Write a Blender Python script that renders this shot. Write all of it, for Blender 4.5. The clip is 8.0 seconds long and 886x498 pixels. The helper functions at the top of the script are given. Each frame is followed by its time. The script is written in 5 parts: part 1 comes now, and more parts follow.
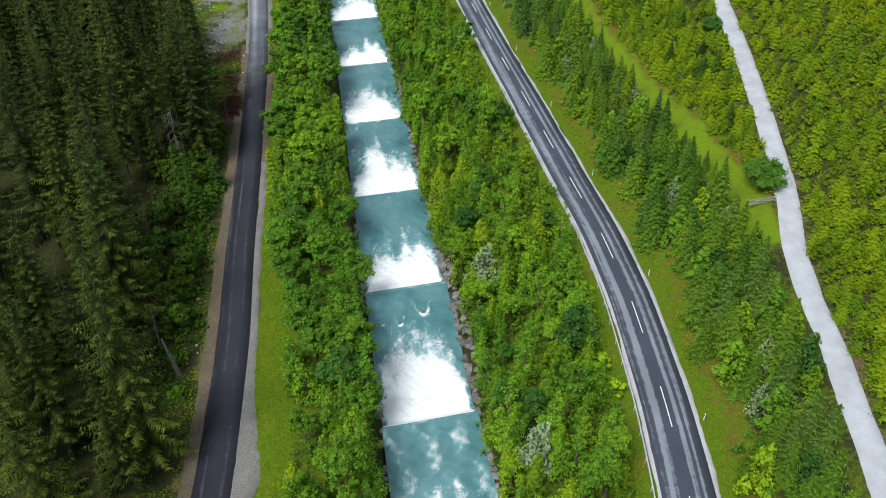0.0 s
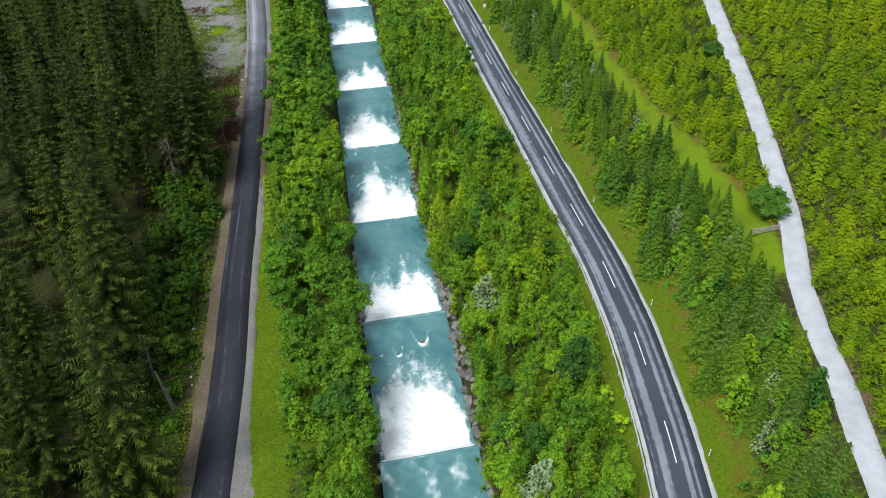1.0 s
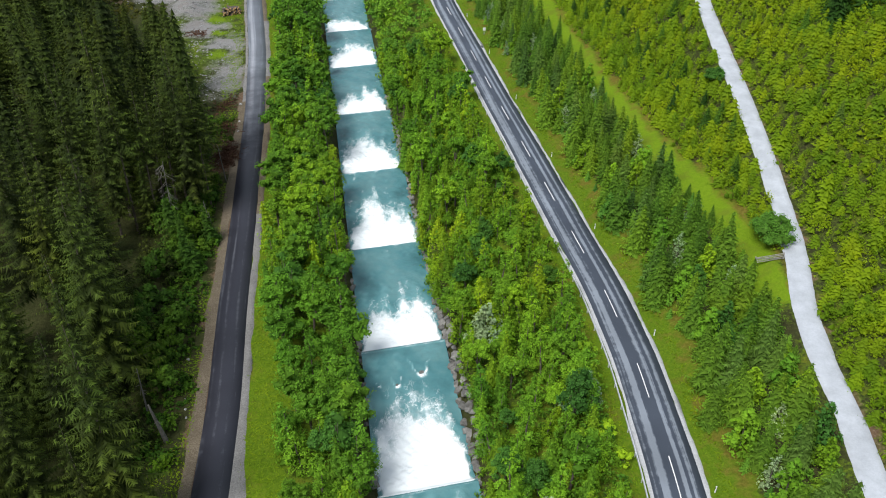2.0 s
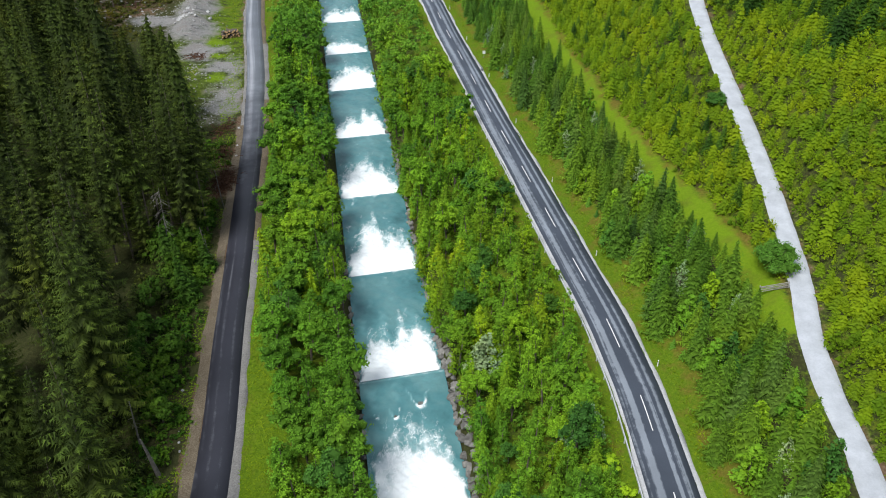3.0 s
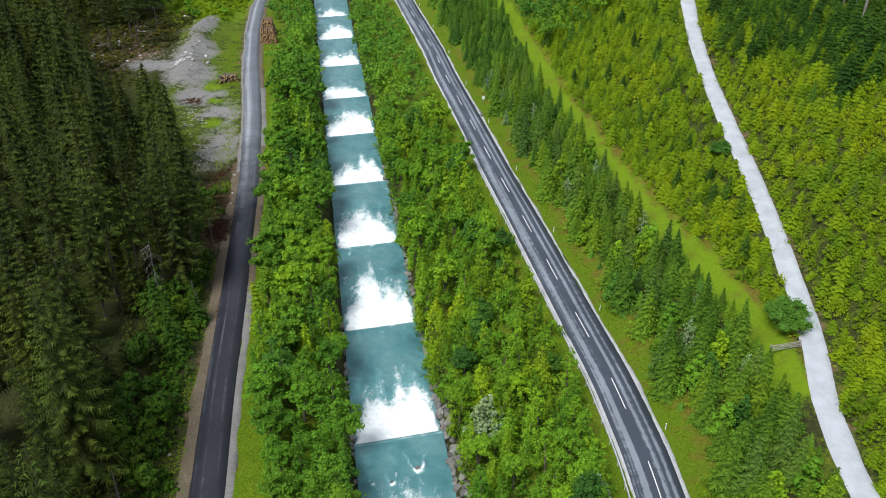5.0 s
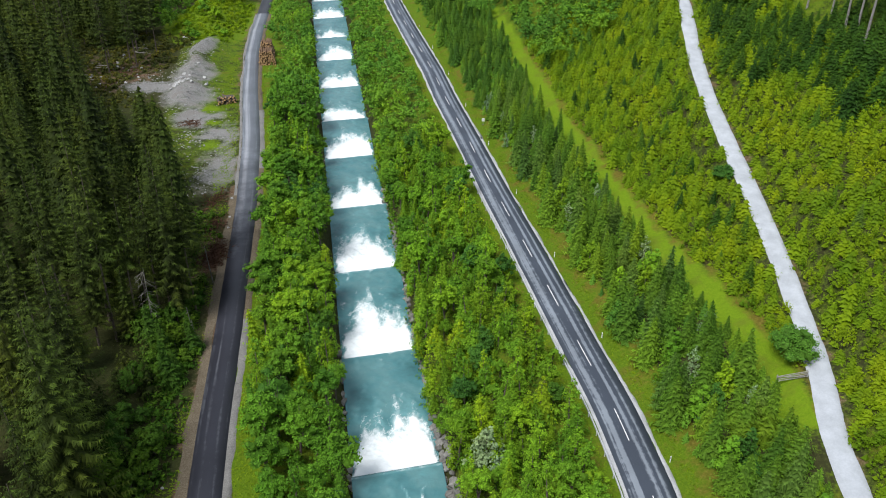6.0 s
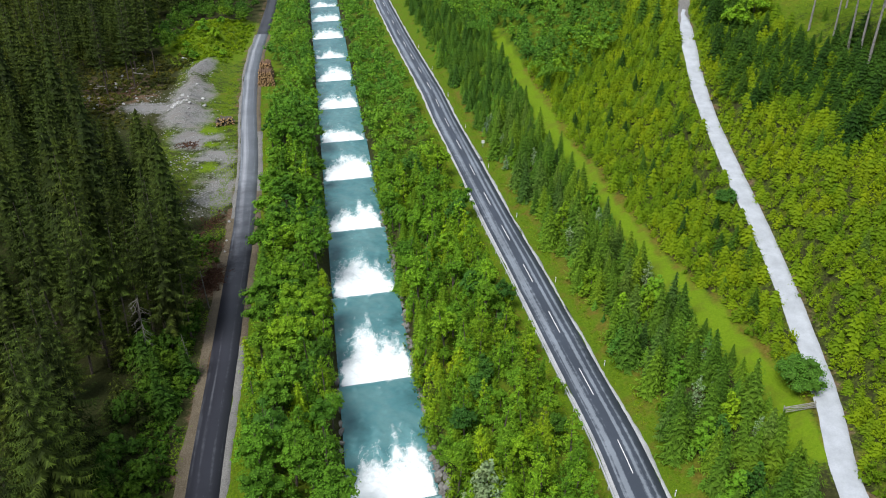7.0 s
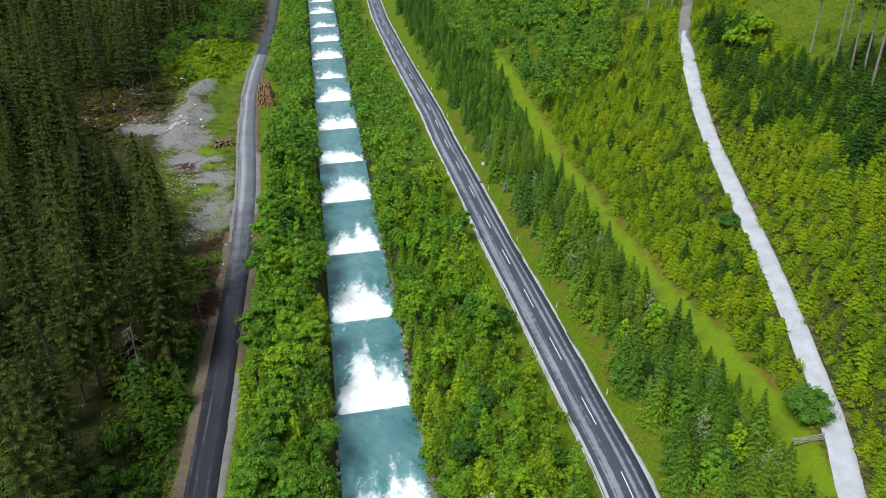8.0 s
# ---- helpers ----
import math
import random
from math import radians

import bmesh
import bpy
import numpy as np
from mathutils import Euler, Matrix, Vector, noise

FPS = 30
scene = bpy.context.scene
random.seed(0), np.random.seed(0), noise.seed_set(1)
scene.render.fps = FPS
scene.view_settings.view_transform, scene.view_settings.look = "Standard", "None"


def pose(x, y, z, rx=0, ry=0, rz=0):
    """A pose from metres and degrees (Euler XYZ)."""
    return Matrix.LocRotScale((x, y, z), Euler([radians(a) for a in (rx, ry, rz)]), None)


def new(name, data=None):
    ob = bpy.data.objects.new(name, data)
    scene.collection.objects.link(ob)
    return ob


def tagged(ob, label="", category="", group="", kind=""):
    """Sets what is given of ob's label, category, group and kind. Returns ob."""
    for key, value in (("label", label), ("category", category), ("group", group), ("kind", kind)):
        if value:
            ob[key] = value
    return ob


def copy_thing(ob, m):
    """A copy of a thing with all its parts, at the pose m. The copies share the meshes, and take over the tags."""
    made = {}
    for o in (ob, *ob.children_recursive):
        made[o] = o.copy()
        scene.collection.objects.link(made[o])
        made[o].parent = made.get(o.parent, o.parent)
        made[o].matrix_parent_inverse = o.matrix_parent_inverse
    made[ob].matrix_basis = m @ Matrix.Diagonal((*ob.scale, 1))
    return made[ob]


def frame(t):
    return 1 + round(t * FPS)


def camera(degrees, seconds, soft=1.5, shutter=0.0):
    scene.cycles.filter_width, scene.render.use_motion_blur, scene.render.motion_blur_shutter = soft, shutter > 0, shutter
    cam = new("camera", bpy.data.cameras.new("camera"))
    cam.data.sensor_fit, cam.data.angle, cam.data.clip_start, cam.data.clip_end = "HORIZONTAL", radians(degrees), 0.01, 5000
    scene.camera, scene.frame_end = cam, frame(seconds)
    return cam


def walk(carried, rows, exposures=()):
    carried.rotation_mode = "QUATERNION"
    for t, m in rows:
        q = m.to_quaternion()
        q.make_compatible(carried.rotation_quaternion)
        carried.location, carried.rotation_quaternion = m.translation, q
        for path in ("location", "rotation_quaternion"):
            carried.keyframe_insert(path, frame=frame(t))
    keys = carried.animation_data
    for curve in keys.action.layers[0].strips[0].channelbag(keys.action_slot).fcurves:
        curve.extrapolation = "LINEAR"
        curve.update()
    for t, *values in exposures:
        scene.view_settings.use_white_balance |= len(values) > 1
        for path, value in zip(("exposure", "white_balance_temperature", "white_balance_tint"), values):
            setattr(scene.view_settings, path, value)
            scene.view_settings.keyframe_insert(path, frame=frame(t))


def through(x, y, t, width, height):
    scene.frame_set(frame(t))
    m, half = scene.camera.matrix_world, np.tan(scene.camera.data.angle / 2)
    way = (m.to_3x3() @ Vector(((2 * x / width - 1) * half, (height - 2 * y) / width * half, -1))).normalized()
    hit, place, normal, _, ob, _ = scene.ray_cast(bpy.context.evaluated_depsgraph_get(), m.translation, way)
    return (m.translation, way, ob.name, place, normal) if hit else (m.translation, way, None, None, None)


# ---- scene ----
cam = camera(55.0, 8.0, soft=1.05)
METRES, EYE, TILT, LEAN, TURN = 20.0, 90.0, -39.7, 0.0, 0.0
ROWS = [
    (0.0, 0.0000, 0.0000, 0.0000, -0.000, 0.000, 0.000),
    (0.5, 0.0016, 0.0456, 0.0384, -0.009, 0.629, -0.007),
    (1.0, 0.0031, 0.0914, 0.0771, -0.018, 1.254, -0.013),
    (1.5, 0.0047, 0.1376, 0.1160, -0.027, 1.875, -0.018),
    (2.0, 0.0063, 0.1840, 0.1551, -0.035, 2.493, -0.022),
    (2.5, 0.0079, 0.2307, 0.1946, -0.043, 3.108, -0.025),
    (3.0, 0.0095, 0.2778, 0.2342, -0.051, 3.719, -0.027),
    (3.5, 0.0112, 0.3251, 0.2741, -0.059, 4.327, -0.027),
    (4.0, 0.0128, 0.3727, 0.3143, -0.066, 4.931, -0.027),
    (4.5, 0.0145, 0.4206, 0.3547, -0.073, 5.532, -0.026),
    (5.0, 0.0161, 0.4688, 0.3953, -0.080, 6.129, -0.023),
    (5.5, 0.0178, 0.5173, 0.4362, -0.087, 6.723, -0.020),
    (6.0, 0.0195, 0.5661, 0.4773, -0.094, 7.314, -0.015),
    (6.5, 0.0211, 0.6152, 0.5187, -0.100, 7.900, -0.010),
    (7.0, 0.0228, 0.6646, 0.5604, -0.106, 8.484, -0.003),
    (7.5, 0.0246, 0.7143, 0.6022, -0.112, 9.064, 0.005),
    (8.0, 0.0263, 0.7643, 0.6444, -0.117, 9.640, 0.013),
]
walk(cam, [(t, pose(0, 0, EYE, TILT, LEAN, TURN) @ pose(METRES * x, METRES * y, METRES * z, 90 + pitch, roll, yaw)) for t, x, y, z, yaw, pitch, roll in ROWS],
     [(0.0, -0.20), (0.5, -0.14), (1.5, -0.08), (4.0, -0.06), (8.0, -0.10)])

# ---- world and light: a bright overcast sky, a weak wide sun ----
SUN_EL, SUN_AZ = 58.0, 218.0
world = bpy.data.worlds.new("overcast_sky")
scene.world = world
world.use_nodes = True
wn, wl = world.node_tree.nodes, world.node_tree.links
sky = wn.new("ShaderNodeTexSky")
sky.sky_type = "NISHITA"
sky.sun_disc = False
sky.sun_elevation, sky.sun_rotation = radians(SUN_EL), radians(SUN_AZ)
sky.altitude = 1000
sky.air_density, sky.dust_density, sky.ozone_density = 1.0, 3.0, 1.0
cloud = wn.new("ShaderNodeMixRGB")
cloud.inputs["Fac"].default_value = 0.72
cloud.inputs["Color2"].default_value = (7.7, 8.6, 10.0, 1)
wl.new(sky.outputs["Color"], cloud.inputs["Color1"])
wl.new(cloud.outputs["Color"], wn["Background"].inputs["Color"])
wn["Background"].inputs["Strength"].default_value = 0.085

sun_data = bpy.data.lights.new("sun", "SUN")
sun_data.energy, sun_data.angle, sun_data.color = 4.5, radians(25), (1.0, 0.985, 0.965)
sun = new("sun", sun_data)
sun.rotation_euler = (radians(90 - SUN_EL), 0, radians(180 - SUN_AZ))


# ---- materials ----
def rgb(c):
    return (c[0], c[1], c[2], 1.0)


class Mat:
    """A small builder round one node material."""

    def __init__(self, name, rough=0.8, spec=0.3):
        self.mat = bpy.data.materials.new(name)
        self.mat.use_nodes = True
        self.n, self.l = self.mat.node_tree.nodes, self.mat.node_tree.links
        self.b = self.n["Principled BSDF"]
        self.b.inputs["Roughness"].default_value = rough
        self.b.inputs["Specular IOR Level"].default_value = spec

    def node(self, kind, **values):
        nd = self.n.new(kind)
        for k, v in values.items():
            nd.inputs[k].default_value = v
        return nd

    def place(self, kind="Object"):
        return self.n.new("ShaderNodeTexCoord").outputs[kind]

    def noise(self, scale, detail=4.0, rough=0.6, vector=None):
        nd = self.node("ShaderNodeTexNoise", Scale=scale, Detail=detail, Roughness=rough)
        self.l.new(vector or self.place(), nd.inputs["Vector"])
        return nd.outputs["Fac"]

    def ramp(self, fac, stops):
        nd = self.n.new("ShaderNodeValToRGB")
        while len(nd.color_ramp.elements) < len(stops):
            nd.color_ramp.elements.new(0.5)
        for el, (p, c) in zip(nd.color_ramp.elements, stops):
            el.position = p
            el.color = rgb(c) if hasattr(c, "__len__") else (c, c, c, 1)
        self.l.new(fac, nd.inputs["Fac"])
        return nd.outputs["Color"]

    def mix(self, fac, a, b, how="MIX"):
        nd = self.n.new("ShaderNodeMixRGB")
        nd.blend_type = how
        for v, s in ((fac, "Fac"), (a, "Color1"), (b, "Color2")):
            if isinstance(v, (int, float)):
                nd.inputs[s].default_value = v if s == "Fac" else (v, v, v, 1)
            elif isinstance(v, tuple):
                nd.inputs[s].default_value = rgb(v)
            else:
                self.l.new(v, nd.inputs[s])
        return nd.outputs["Color"]

    def math(self, op, a, b=0.0, clamp=False):
        nd = self.n.new("ShaderNodeMath")
        nd.operation, nd.use_clamp = op, clamp
        for i, v in enumerate((a, b)):
            if isinstance(v, (int, float)):
                nd.inputs[i].default_value = v
            else:
                self.l.new(v, nd.inputs[i])
        return nd.outputs[0]

    def attr(self, name):
        nd = self.n.new("ShaderNodeAttribute")
        nd.attribute_name = name
        return nd.outputs["Fac"]

    def colour(self, c):
        if isinstance(c, tuple):
            self.b.inputs["Base Color"].default_value = rgb(c)
        else:
            self.l.new(c, self.b.inputs["Base Color"])
        return self

    def bump(self, height, strength=0.4, distance=0.1):
        nd = self.node("ShaderNodeBump", Strength=strength, Distance=distance)
        self.l.new(height, nd.inputs["Height"])
        self.l.new(nd.outputs["Normal"], self.b.inputs["Normal"])
        return self


def leaf_material(name, dark, mid, light, through=0.22, patch=0.05, object_random=True, warm=1.0, aged_or_shaded=0.54, vary=1.16):
    m = Mat(name, 0.7, 0.12)
    geo = m.n.new("ShaderNodeNewGeometry")
    each = m.ramp(geo.outputs["Random Per Island"], [(0.0, tuple(0.4 * a + 0.6 * b for a, b in zip(dark, mid))), (0.5, mid), (1.0, tuple(0.5 * a + 0.5 * b for a, b in zip(light, mid)))])
    world_place = geo.outputs["Position"]
    patches = m.noise(patch, 3.0, 0.6, world_place)
    tint = m.ramp(patches, [(0.3, (0.78, 0.88, 0.9)), (0.52, (1, 1, 1)), (0.70, (1.38, 1.16, 0.75))])
    col = m.mix(1.0, each, tint, "MULTIPLY")
    if object_random:
        info = m.n.new("ShaderNodeObjectInfo")
        own = m.ramp(info.outputs["Random"], [(0.0, (0.72 / vary, 0.84 / vary, 0.9 / vary)), (0.3, (0.95, 0.95, 0.9)), (0.65, (1.05, 1.07, 1.0)), (1.0, (vary + 0.38 * warm, vary + 0.22 * warm, 0.85 * vary))])
        col = m.mix(1.0, col, own, "MULTIPLY")
    else:
        plant_tint = m.ramp(m.attr("plant"), [(0.0, (0.62, 0.74, 0.85)), (0.3, (0.9, 0.92, 0.95)), (0.65, (1.08, 1.08, 1.0)), (1.0, (1.0 + 0.4 * warm, 1.0 + 0.27 * warm, 0.85))])
        col = m.mix(1.0, col, plant_tint, "MULTIPLY")
    # painted shade: foliage inside the crown is darkened, fresh tips kept paler
    col = m.mix(1.0, col, m.ramp(m.attr("inner_shade"), [(0.0, 1.12), (1.0, aged_or_shaded)]), "MULTIPLY")
    m.colour(col)
    tr = m.n.new("ShaderNodeBsdfTranslucent")
    m.l.new(m.mix(1.0, col, (1.15, 1.2, 0.55), "MULTIPLY"), tr.inputs["Color"])
    mx = m.n.new("ShaderNodeMixShader")
    mx.inputs["Fac"].default_value = through
    m.l.new(m.b.outputs["BSDF"], mx.inputs[1])
    m.l.new(tr.outputs["BSDF"], mx.inputs[2])
    m.l.new(mx.outputs["Shader"], m.n["Material Output"].inputs["Surface"])
    return m.mat


LEAF_ALDER = leaf_material("alder_leaves", (0.098, 0.222, 0.0153), (0.136, 0.290, 0.0187), (0.190, 0.362, 0.0238))
LEAF_ALDER_OLD = leaf_material("old_alder_leaves", (0.079, 0.190, 0.0160), (0.112, 0.250, 0.0195), (0.158, 0.322, 0.0245))
LEAF_YELLOW = leaf_material("yellow_green_leaves", (0.132, 0.245, 0.0119), (0.174, 0.305, 0.0136), (0.228, 0.365, 0.0170))
LEAF_DARK = leaf_material("dark_leaves", (0.048, 0.138, 0.0204), (0.068, 0.178, 0.0255), (0.098, 0.225, 0.0340))
LEAF_SILVER = leaf_material("silver_leaves", (0.20, 0.30, 0.15), (0.28, 0.39, 0.21), (0.38, 0.48, 0.29), warm=0.2)
LEAF_FIELD = leaf_material("thicket_leaves", (0.124, 0.200, 0.005), (0.154, 0.246, 0.006), (0.194, 0.293, 0.007), patch=0.09, object_random=False, aged_or_shaded=0.85, warm=0.7)
LEAF_BRUSH = leaf_material("brown_brush_leaves", (0.045, 0.06, 0.012), (0.085, 0.095, 0.018), (0.15, 0.125, 0.03), patch=0.12, object_random=False)
LEAF_EDGE = leaf_material("edge_shrub_leaves", (0.034, 0.080, 0.009), (0.053, 0.118, 0.011), (0.080, 0.158, 0.015))
LEAF_UNDER = leaf_material("forest_edge_leaves", (0.030, 0.075, 0.008), (0.055, 0.125, 0.010), (0.095, 0.185, 0.012), patch=0.12, object_random=False)
LEAF_FAR = leaf_material("far_leaves", (0.0935, 0.2193, 0.0238), (0.1122, 0.2547, 0.0272), (0.1408, 0.2943, 0.0306), patch=0.03, object_random=False, aged_or_shaded=0.75)
NEEDLE_MID = leaf_material("green_spruce_needles", (0.030, 0.080, 0.008), (0.046, 0.112, 0.011), (0.076, 0.158, 0.014), through=0.2, warm=0.4)
LEAF_ALDER_YOUNG = leaf_material("sapling_leaves", (0.095, 0.208, 0.0136), (0.132, 0.268, 0.0153), (0.185, 0.335, 0.0204), patch=0.07, object_random=False)
# darker copy of the sapling leaves: shade between crowns put into the colour
LEAF_SHADE = leaf_material("shaded_undergrowth_leaves", (0.068, 0.160, 0.012), (0.093, 0.205, 0.014), (0.128, 0.255, 0.018), patch=0.07, object_random=False)
# strongest painted shade of all the needles: 0.40 close to the stem
NEEDLE_DARK = leaf_material("spruce_needles", (0.022, 0.035, 0.006), (0.050, 0.076, 0.011), (0.101, 0.142, 0.018), through=0.12, warm=0.0, aged_or_shaded=0.40, vary=1.4)
NEEDLE_BLUE = leaf_material("soft_spruce_needles", (0.080, 0.158, 0.024), (0.110, 0.202, 0.031), (0.148, 0.248, 0.040), through=0.25, warm=0.3, aged_or_shaded=0.56)
LEAF_CONE = leaf_material("far_spruce_needles", (0.054, 0.134, 0.014), (0.072, 0.166, 0.017), (0.097, 0.202, 0.022), patch=0.05, object_random=False, aged_or_shaded=0.56)
NEEDLE_FRESH = leaf_material("dense_spruce_needles", (0.072, 0.160, 0.015), (0.097, 0.205, 0.019), (0.132, 0.256, 0.024), through=0.25, warm=0.4, aged_or_shaded=0.56)
NEEDLE_YOUNG = leaf_material("young_spruce_needles", (0.088, 0.182, 0.0150), (0.117, 0.228, 0.0180), (0.156, 0.280, 0.0225), through=0.25, warm=0.8, aged_or_shaded=0.56)
GRASS_BLADES = leaf_material("grass_blades", (0.080, 0.142, 0.004), (0.105, 0.172, 0.005), (0.145, 0.205, 0.008), patch=0.12, object_random=False, warm=0.5)


def bark_material(name, a, b, rough=0.9):
    m = Mat(name, rough, 0.15)
    g = m.noise(3.0, 5.0)
    m.colour(m.ramp(g, [(0.3, a), (0.7, b)])).bump(m.noise(14.0, 3.0), 0.5, 0.03)
    return m.mat


BARK = bark_material("spruce_bark", (0.07, 0.055, 0.045), (0.17, 0.14, 0.12))
BARK_GREY = bark_material("grey_bark", (0.16, 0.15, 0.14), (0.36, 0.34, 0.32))
DEADWOOD = bark_material("dead_wood", (0.09, 0.085, 0.075), (0.20, 0.19, 0.175))


def ground_material():
    m = Mat("ground_cover", 0.95, 0.1)
    fine, mid, big = m.noise(2.2, 6.0, 0.7), m.noise(0.35, 4.0), m.noise(0.06, 3.0)
    litter = m.ramp(fine, [(0.25, (0.018, 0.020, 0.008)), (0.55, (0.045, 0.048, 0.016)), (0.8, (0.085, 0.07, 0.035))])
    grass = m.ramp(fine, [(0.25, (0.052, 0.105, 0.006)), (0.5, (0.087, 0.150, 0.007)), (0.78, (0.135, 0.19, 0.013))])
    grass = m.mix(m.ramp(mid, [(0.5, 0.0), (0.68, 0.65)]), grass, (0.125, 0.105, 0.018))
    dirt = m.ramp(fine, [(0.25, (0.06, 0.035, 0.02)), (0.5, (0.13, 0.085, 0.052)), (0.75, (0.23, 0.175, 0.13))])
    gravel = m.ramp(m.noise(5.0, 5.0, 0.8), [(0.32, (0.085, 0.083, 0.08)), (0.5, (0.205, 0.203, 0.20)), (0.68, (0.42, 0.42, 0.42))])
    gravel = m.mix(m.ramp(mid, [(0.42, 0.0), (0.62, 0.45)]), gravel, (0.15, 0.125, 0.098))
    gravel = m.mix(m.ramp(big, [(0.42, 0.0), (0.62, 0.5)]), gravel, (0.235, 0.232, 0.23))

    def cut(name, soft=0.12, rag=0.9):
        rough = m.math("ADD", m.math("MULTIPLY", m.math("SUBTRACT", mid, 0.5), rag), m.math("MULTIPLY", m.math("SUBTRACT", fine, 0.5), 0.7))
        there = m.math("MULTIPLY", m.attr(name), 4.0, True)
        edge = m.math("ADD", m.attr(name), m.math("MULTIPLY", rough, there))
        return m.ramp(edge, [(0.5 - soft, 0.0), (0.5 + soft, 1.0)])

    col = m.mix(m.ramp(big, [(0.4, 0.0), (0.7, 0.35)]), litter, (0.03, 0.05, 0.012))
    col = m.mix(cut("grass"), col, grass)
    lush = m.ramp(fine, [(0.25, (0.098, 0.175, 0.006)), (0.5, (0.128, 0.212, 0.008)), (0.78, (0.165, 0.245, 0.012))])
    lush = m.mix(m.ramp(m.noise(0.22, 5.0, 0.65), [(0.5, 0.0), (0.66, 0.7)]), lush, (0.115, 0.145, 0.014))
    col = m.mix(cut("lush", 0.25, 0.8), col, lush)
    straw = m.ramp(fine, [(0.25, (0.075, 0.062, 0.010)), (0.5, (0.125, 0.105, 0.016)), (0.78, (0.19, 0.16, 0.035))])
    col = m.mix(cut("straw", 0.35, 2.2), col, straw)
    col = m.mix(cut("dirt", 0.2, 2.0), col, dirt)
    col = m.mix(cut("gravel", 0.3, 1.7), col, gravel)
    m.colour(col).bump(fine, 0.8, 0.25)
    return m.mat


def asphalt_material(name, base, worn, bands, along, aged_or_shaded=None):
    """Tarmac whose worn, paler bands run along the road; UV is metres across and along."""
    m = Mat(name, 0.62, 0.35)
    uv = m.n.new("ShaderNodeUVMap").outputs["UV"]
    sep = m.n.new("ShaderNodeSeparateXYZ")
    m.l.new(uv, sep.inputs[0])
    across, way = sep.outputs["X"], sep.outputs["Y"]
    long_map = m.n.new("ShaderNodeMapping")
    long_map.inputs["Scale"].default_value = (1.9, along, 1)
    m.l.new(uv, long_map.inputs["Vector"])
    streak = m.noise(1.0, 5.0, 0.65, long_map.outputs["Vector"])
    grain = m.noise(28.0, 3.0, 0.7, uv)
    total = None
    for centre, width, power in bands:
        d = m.math("ABSOLUTE", m.math("SUBTRACT", across, centre))
        v = m.math("MULTIPLY", m.math("SUBTRACT", 1.0, m.math("DIVIDE", d, width)), power, True)
        total = v if total is None else m.math("MAXIMUM", total, v)
    patchy = m.noise(0.9, 4.0, 0.7, uv)
    total = m.math("ADD", total, m.math("MULTIPLY", m.math("SUBTRACT", streak, 0.5), 2.2))
    total = m.math("ADD", total, m.math("MULTIPLY", m.math("SUBTRACT", patchy, 0.5), 0.9))
    fac = m.ramp(total, [(0.26, 0.0), (0.55, 1.0)])
    col = m.mix(fac, base, worn)
    if aged_or_shaded:
        start, end, old = aged_or_shaded
        far = m.math("DIVIDE", m.math("SUBTRACT", way, start), end - start, True)
        far = m.math("ADD", far, m.math("MULTIPLY", m.math("SUBTRACT", m.noise(0.35, 4.0, 0.6, uv), 0.5), 0.8))
        dusty = m.math("SUBTRACT", 1.0, m.math("DIVIDE", m.math("ABSOLUTE", m.math("ADD", across, 1.0)), 1.15), True)
        dusty = m.math("ADD", dusty, m.math("MULTIPLY", m.math("SUBTRACT", streak, 0.5), 1.6))
        worn_old = m.mix(m.ramp(dusty, [(0.3, 0.0), (0.9, 0.75)]), m.mix(fac, old, tuple(1.7 * c for c in old)), (0.31, 0.325, 0.36))
        col = m.mix(m.ramp(far, [(0.2, 0.0), (0.8, 1.0)]), col, worn_old)
    col = m.mix(1.0, col, m.ramp(grain, [(0.2, 0.75), (0.8, 1.25)]), "MULTIPLY")
    broad = m.noise(0.12, 3.0, 0.5, uv)
    col = m.mix(1.0, col, m.ramp(broad, [(0.3, 0.85), (0.7, 1.18)]), "MULTIPLY")
    m.colour(col).bump(grain, 0.25, 0.01)
    m.l.new(m.ramp(fac, [(0.0, 0.5), (1.0, 0.75)]), m.b.inputs["Roughness"])
    return m.mat


def gravel_material(name, a, b, c, scale=5.0):
    m = Mat(name, 0.95, 0.1)
    fine, mid = m.noise(scale, 5.0, 0.8), m.noise(0.4, 4.0)
    col = m.ramp(fine, [(0.28, a), (0.5, b), (0.75, c)])
    col = m.mix(1.0, col, m.ramp(mid, [(0.3, 0.82), (0.7, 1.1)]), "MULTIPLY")
    m.colour(col).bump(fine, 0.5, 0.05)
    return m.mat


def stone_material(name, a, b):
    m = Mat(name, 0.85, 0.25)
    info = m.n.new("ShaderNodeObjectInfo")
    g = m.noise(1.7, 6.0, 0.7)
    col = m.ramp(g, [(0.3, a), (0.7, b)])
    col = m.mix(1.0, col, m.ramp(info.outputs["Random"], [(0.0, 0.6), (1.0, 1.3)]), "MULTIPLY")
    m.colour(col).bump(m.noise(6.0, 4.0), 0.6, 0.08)
    return m.mat


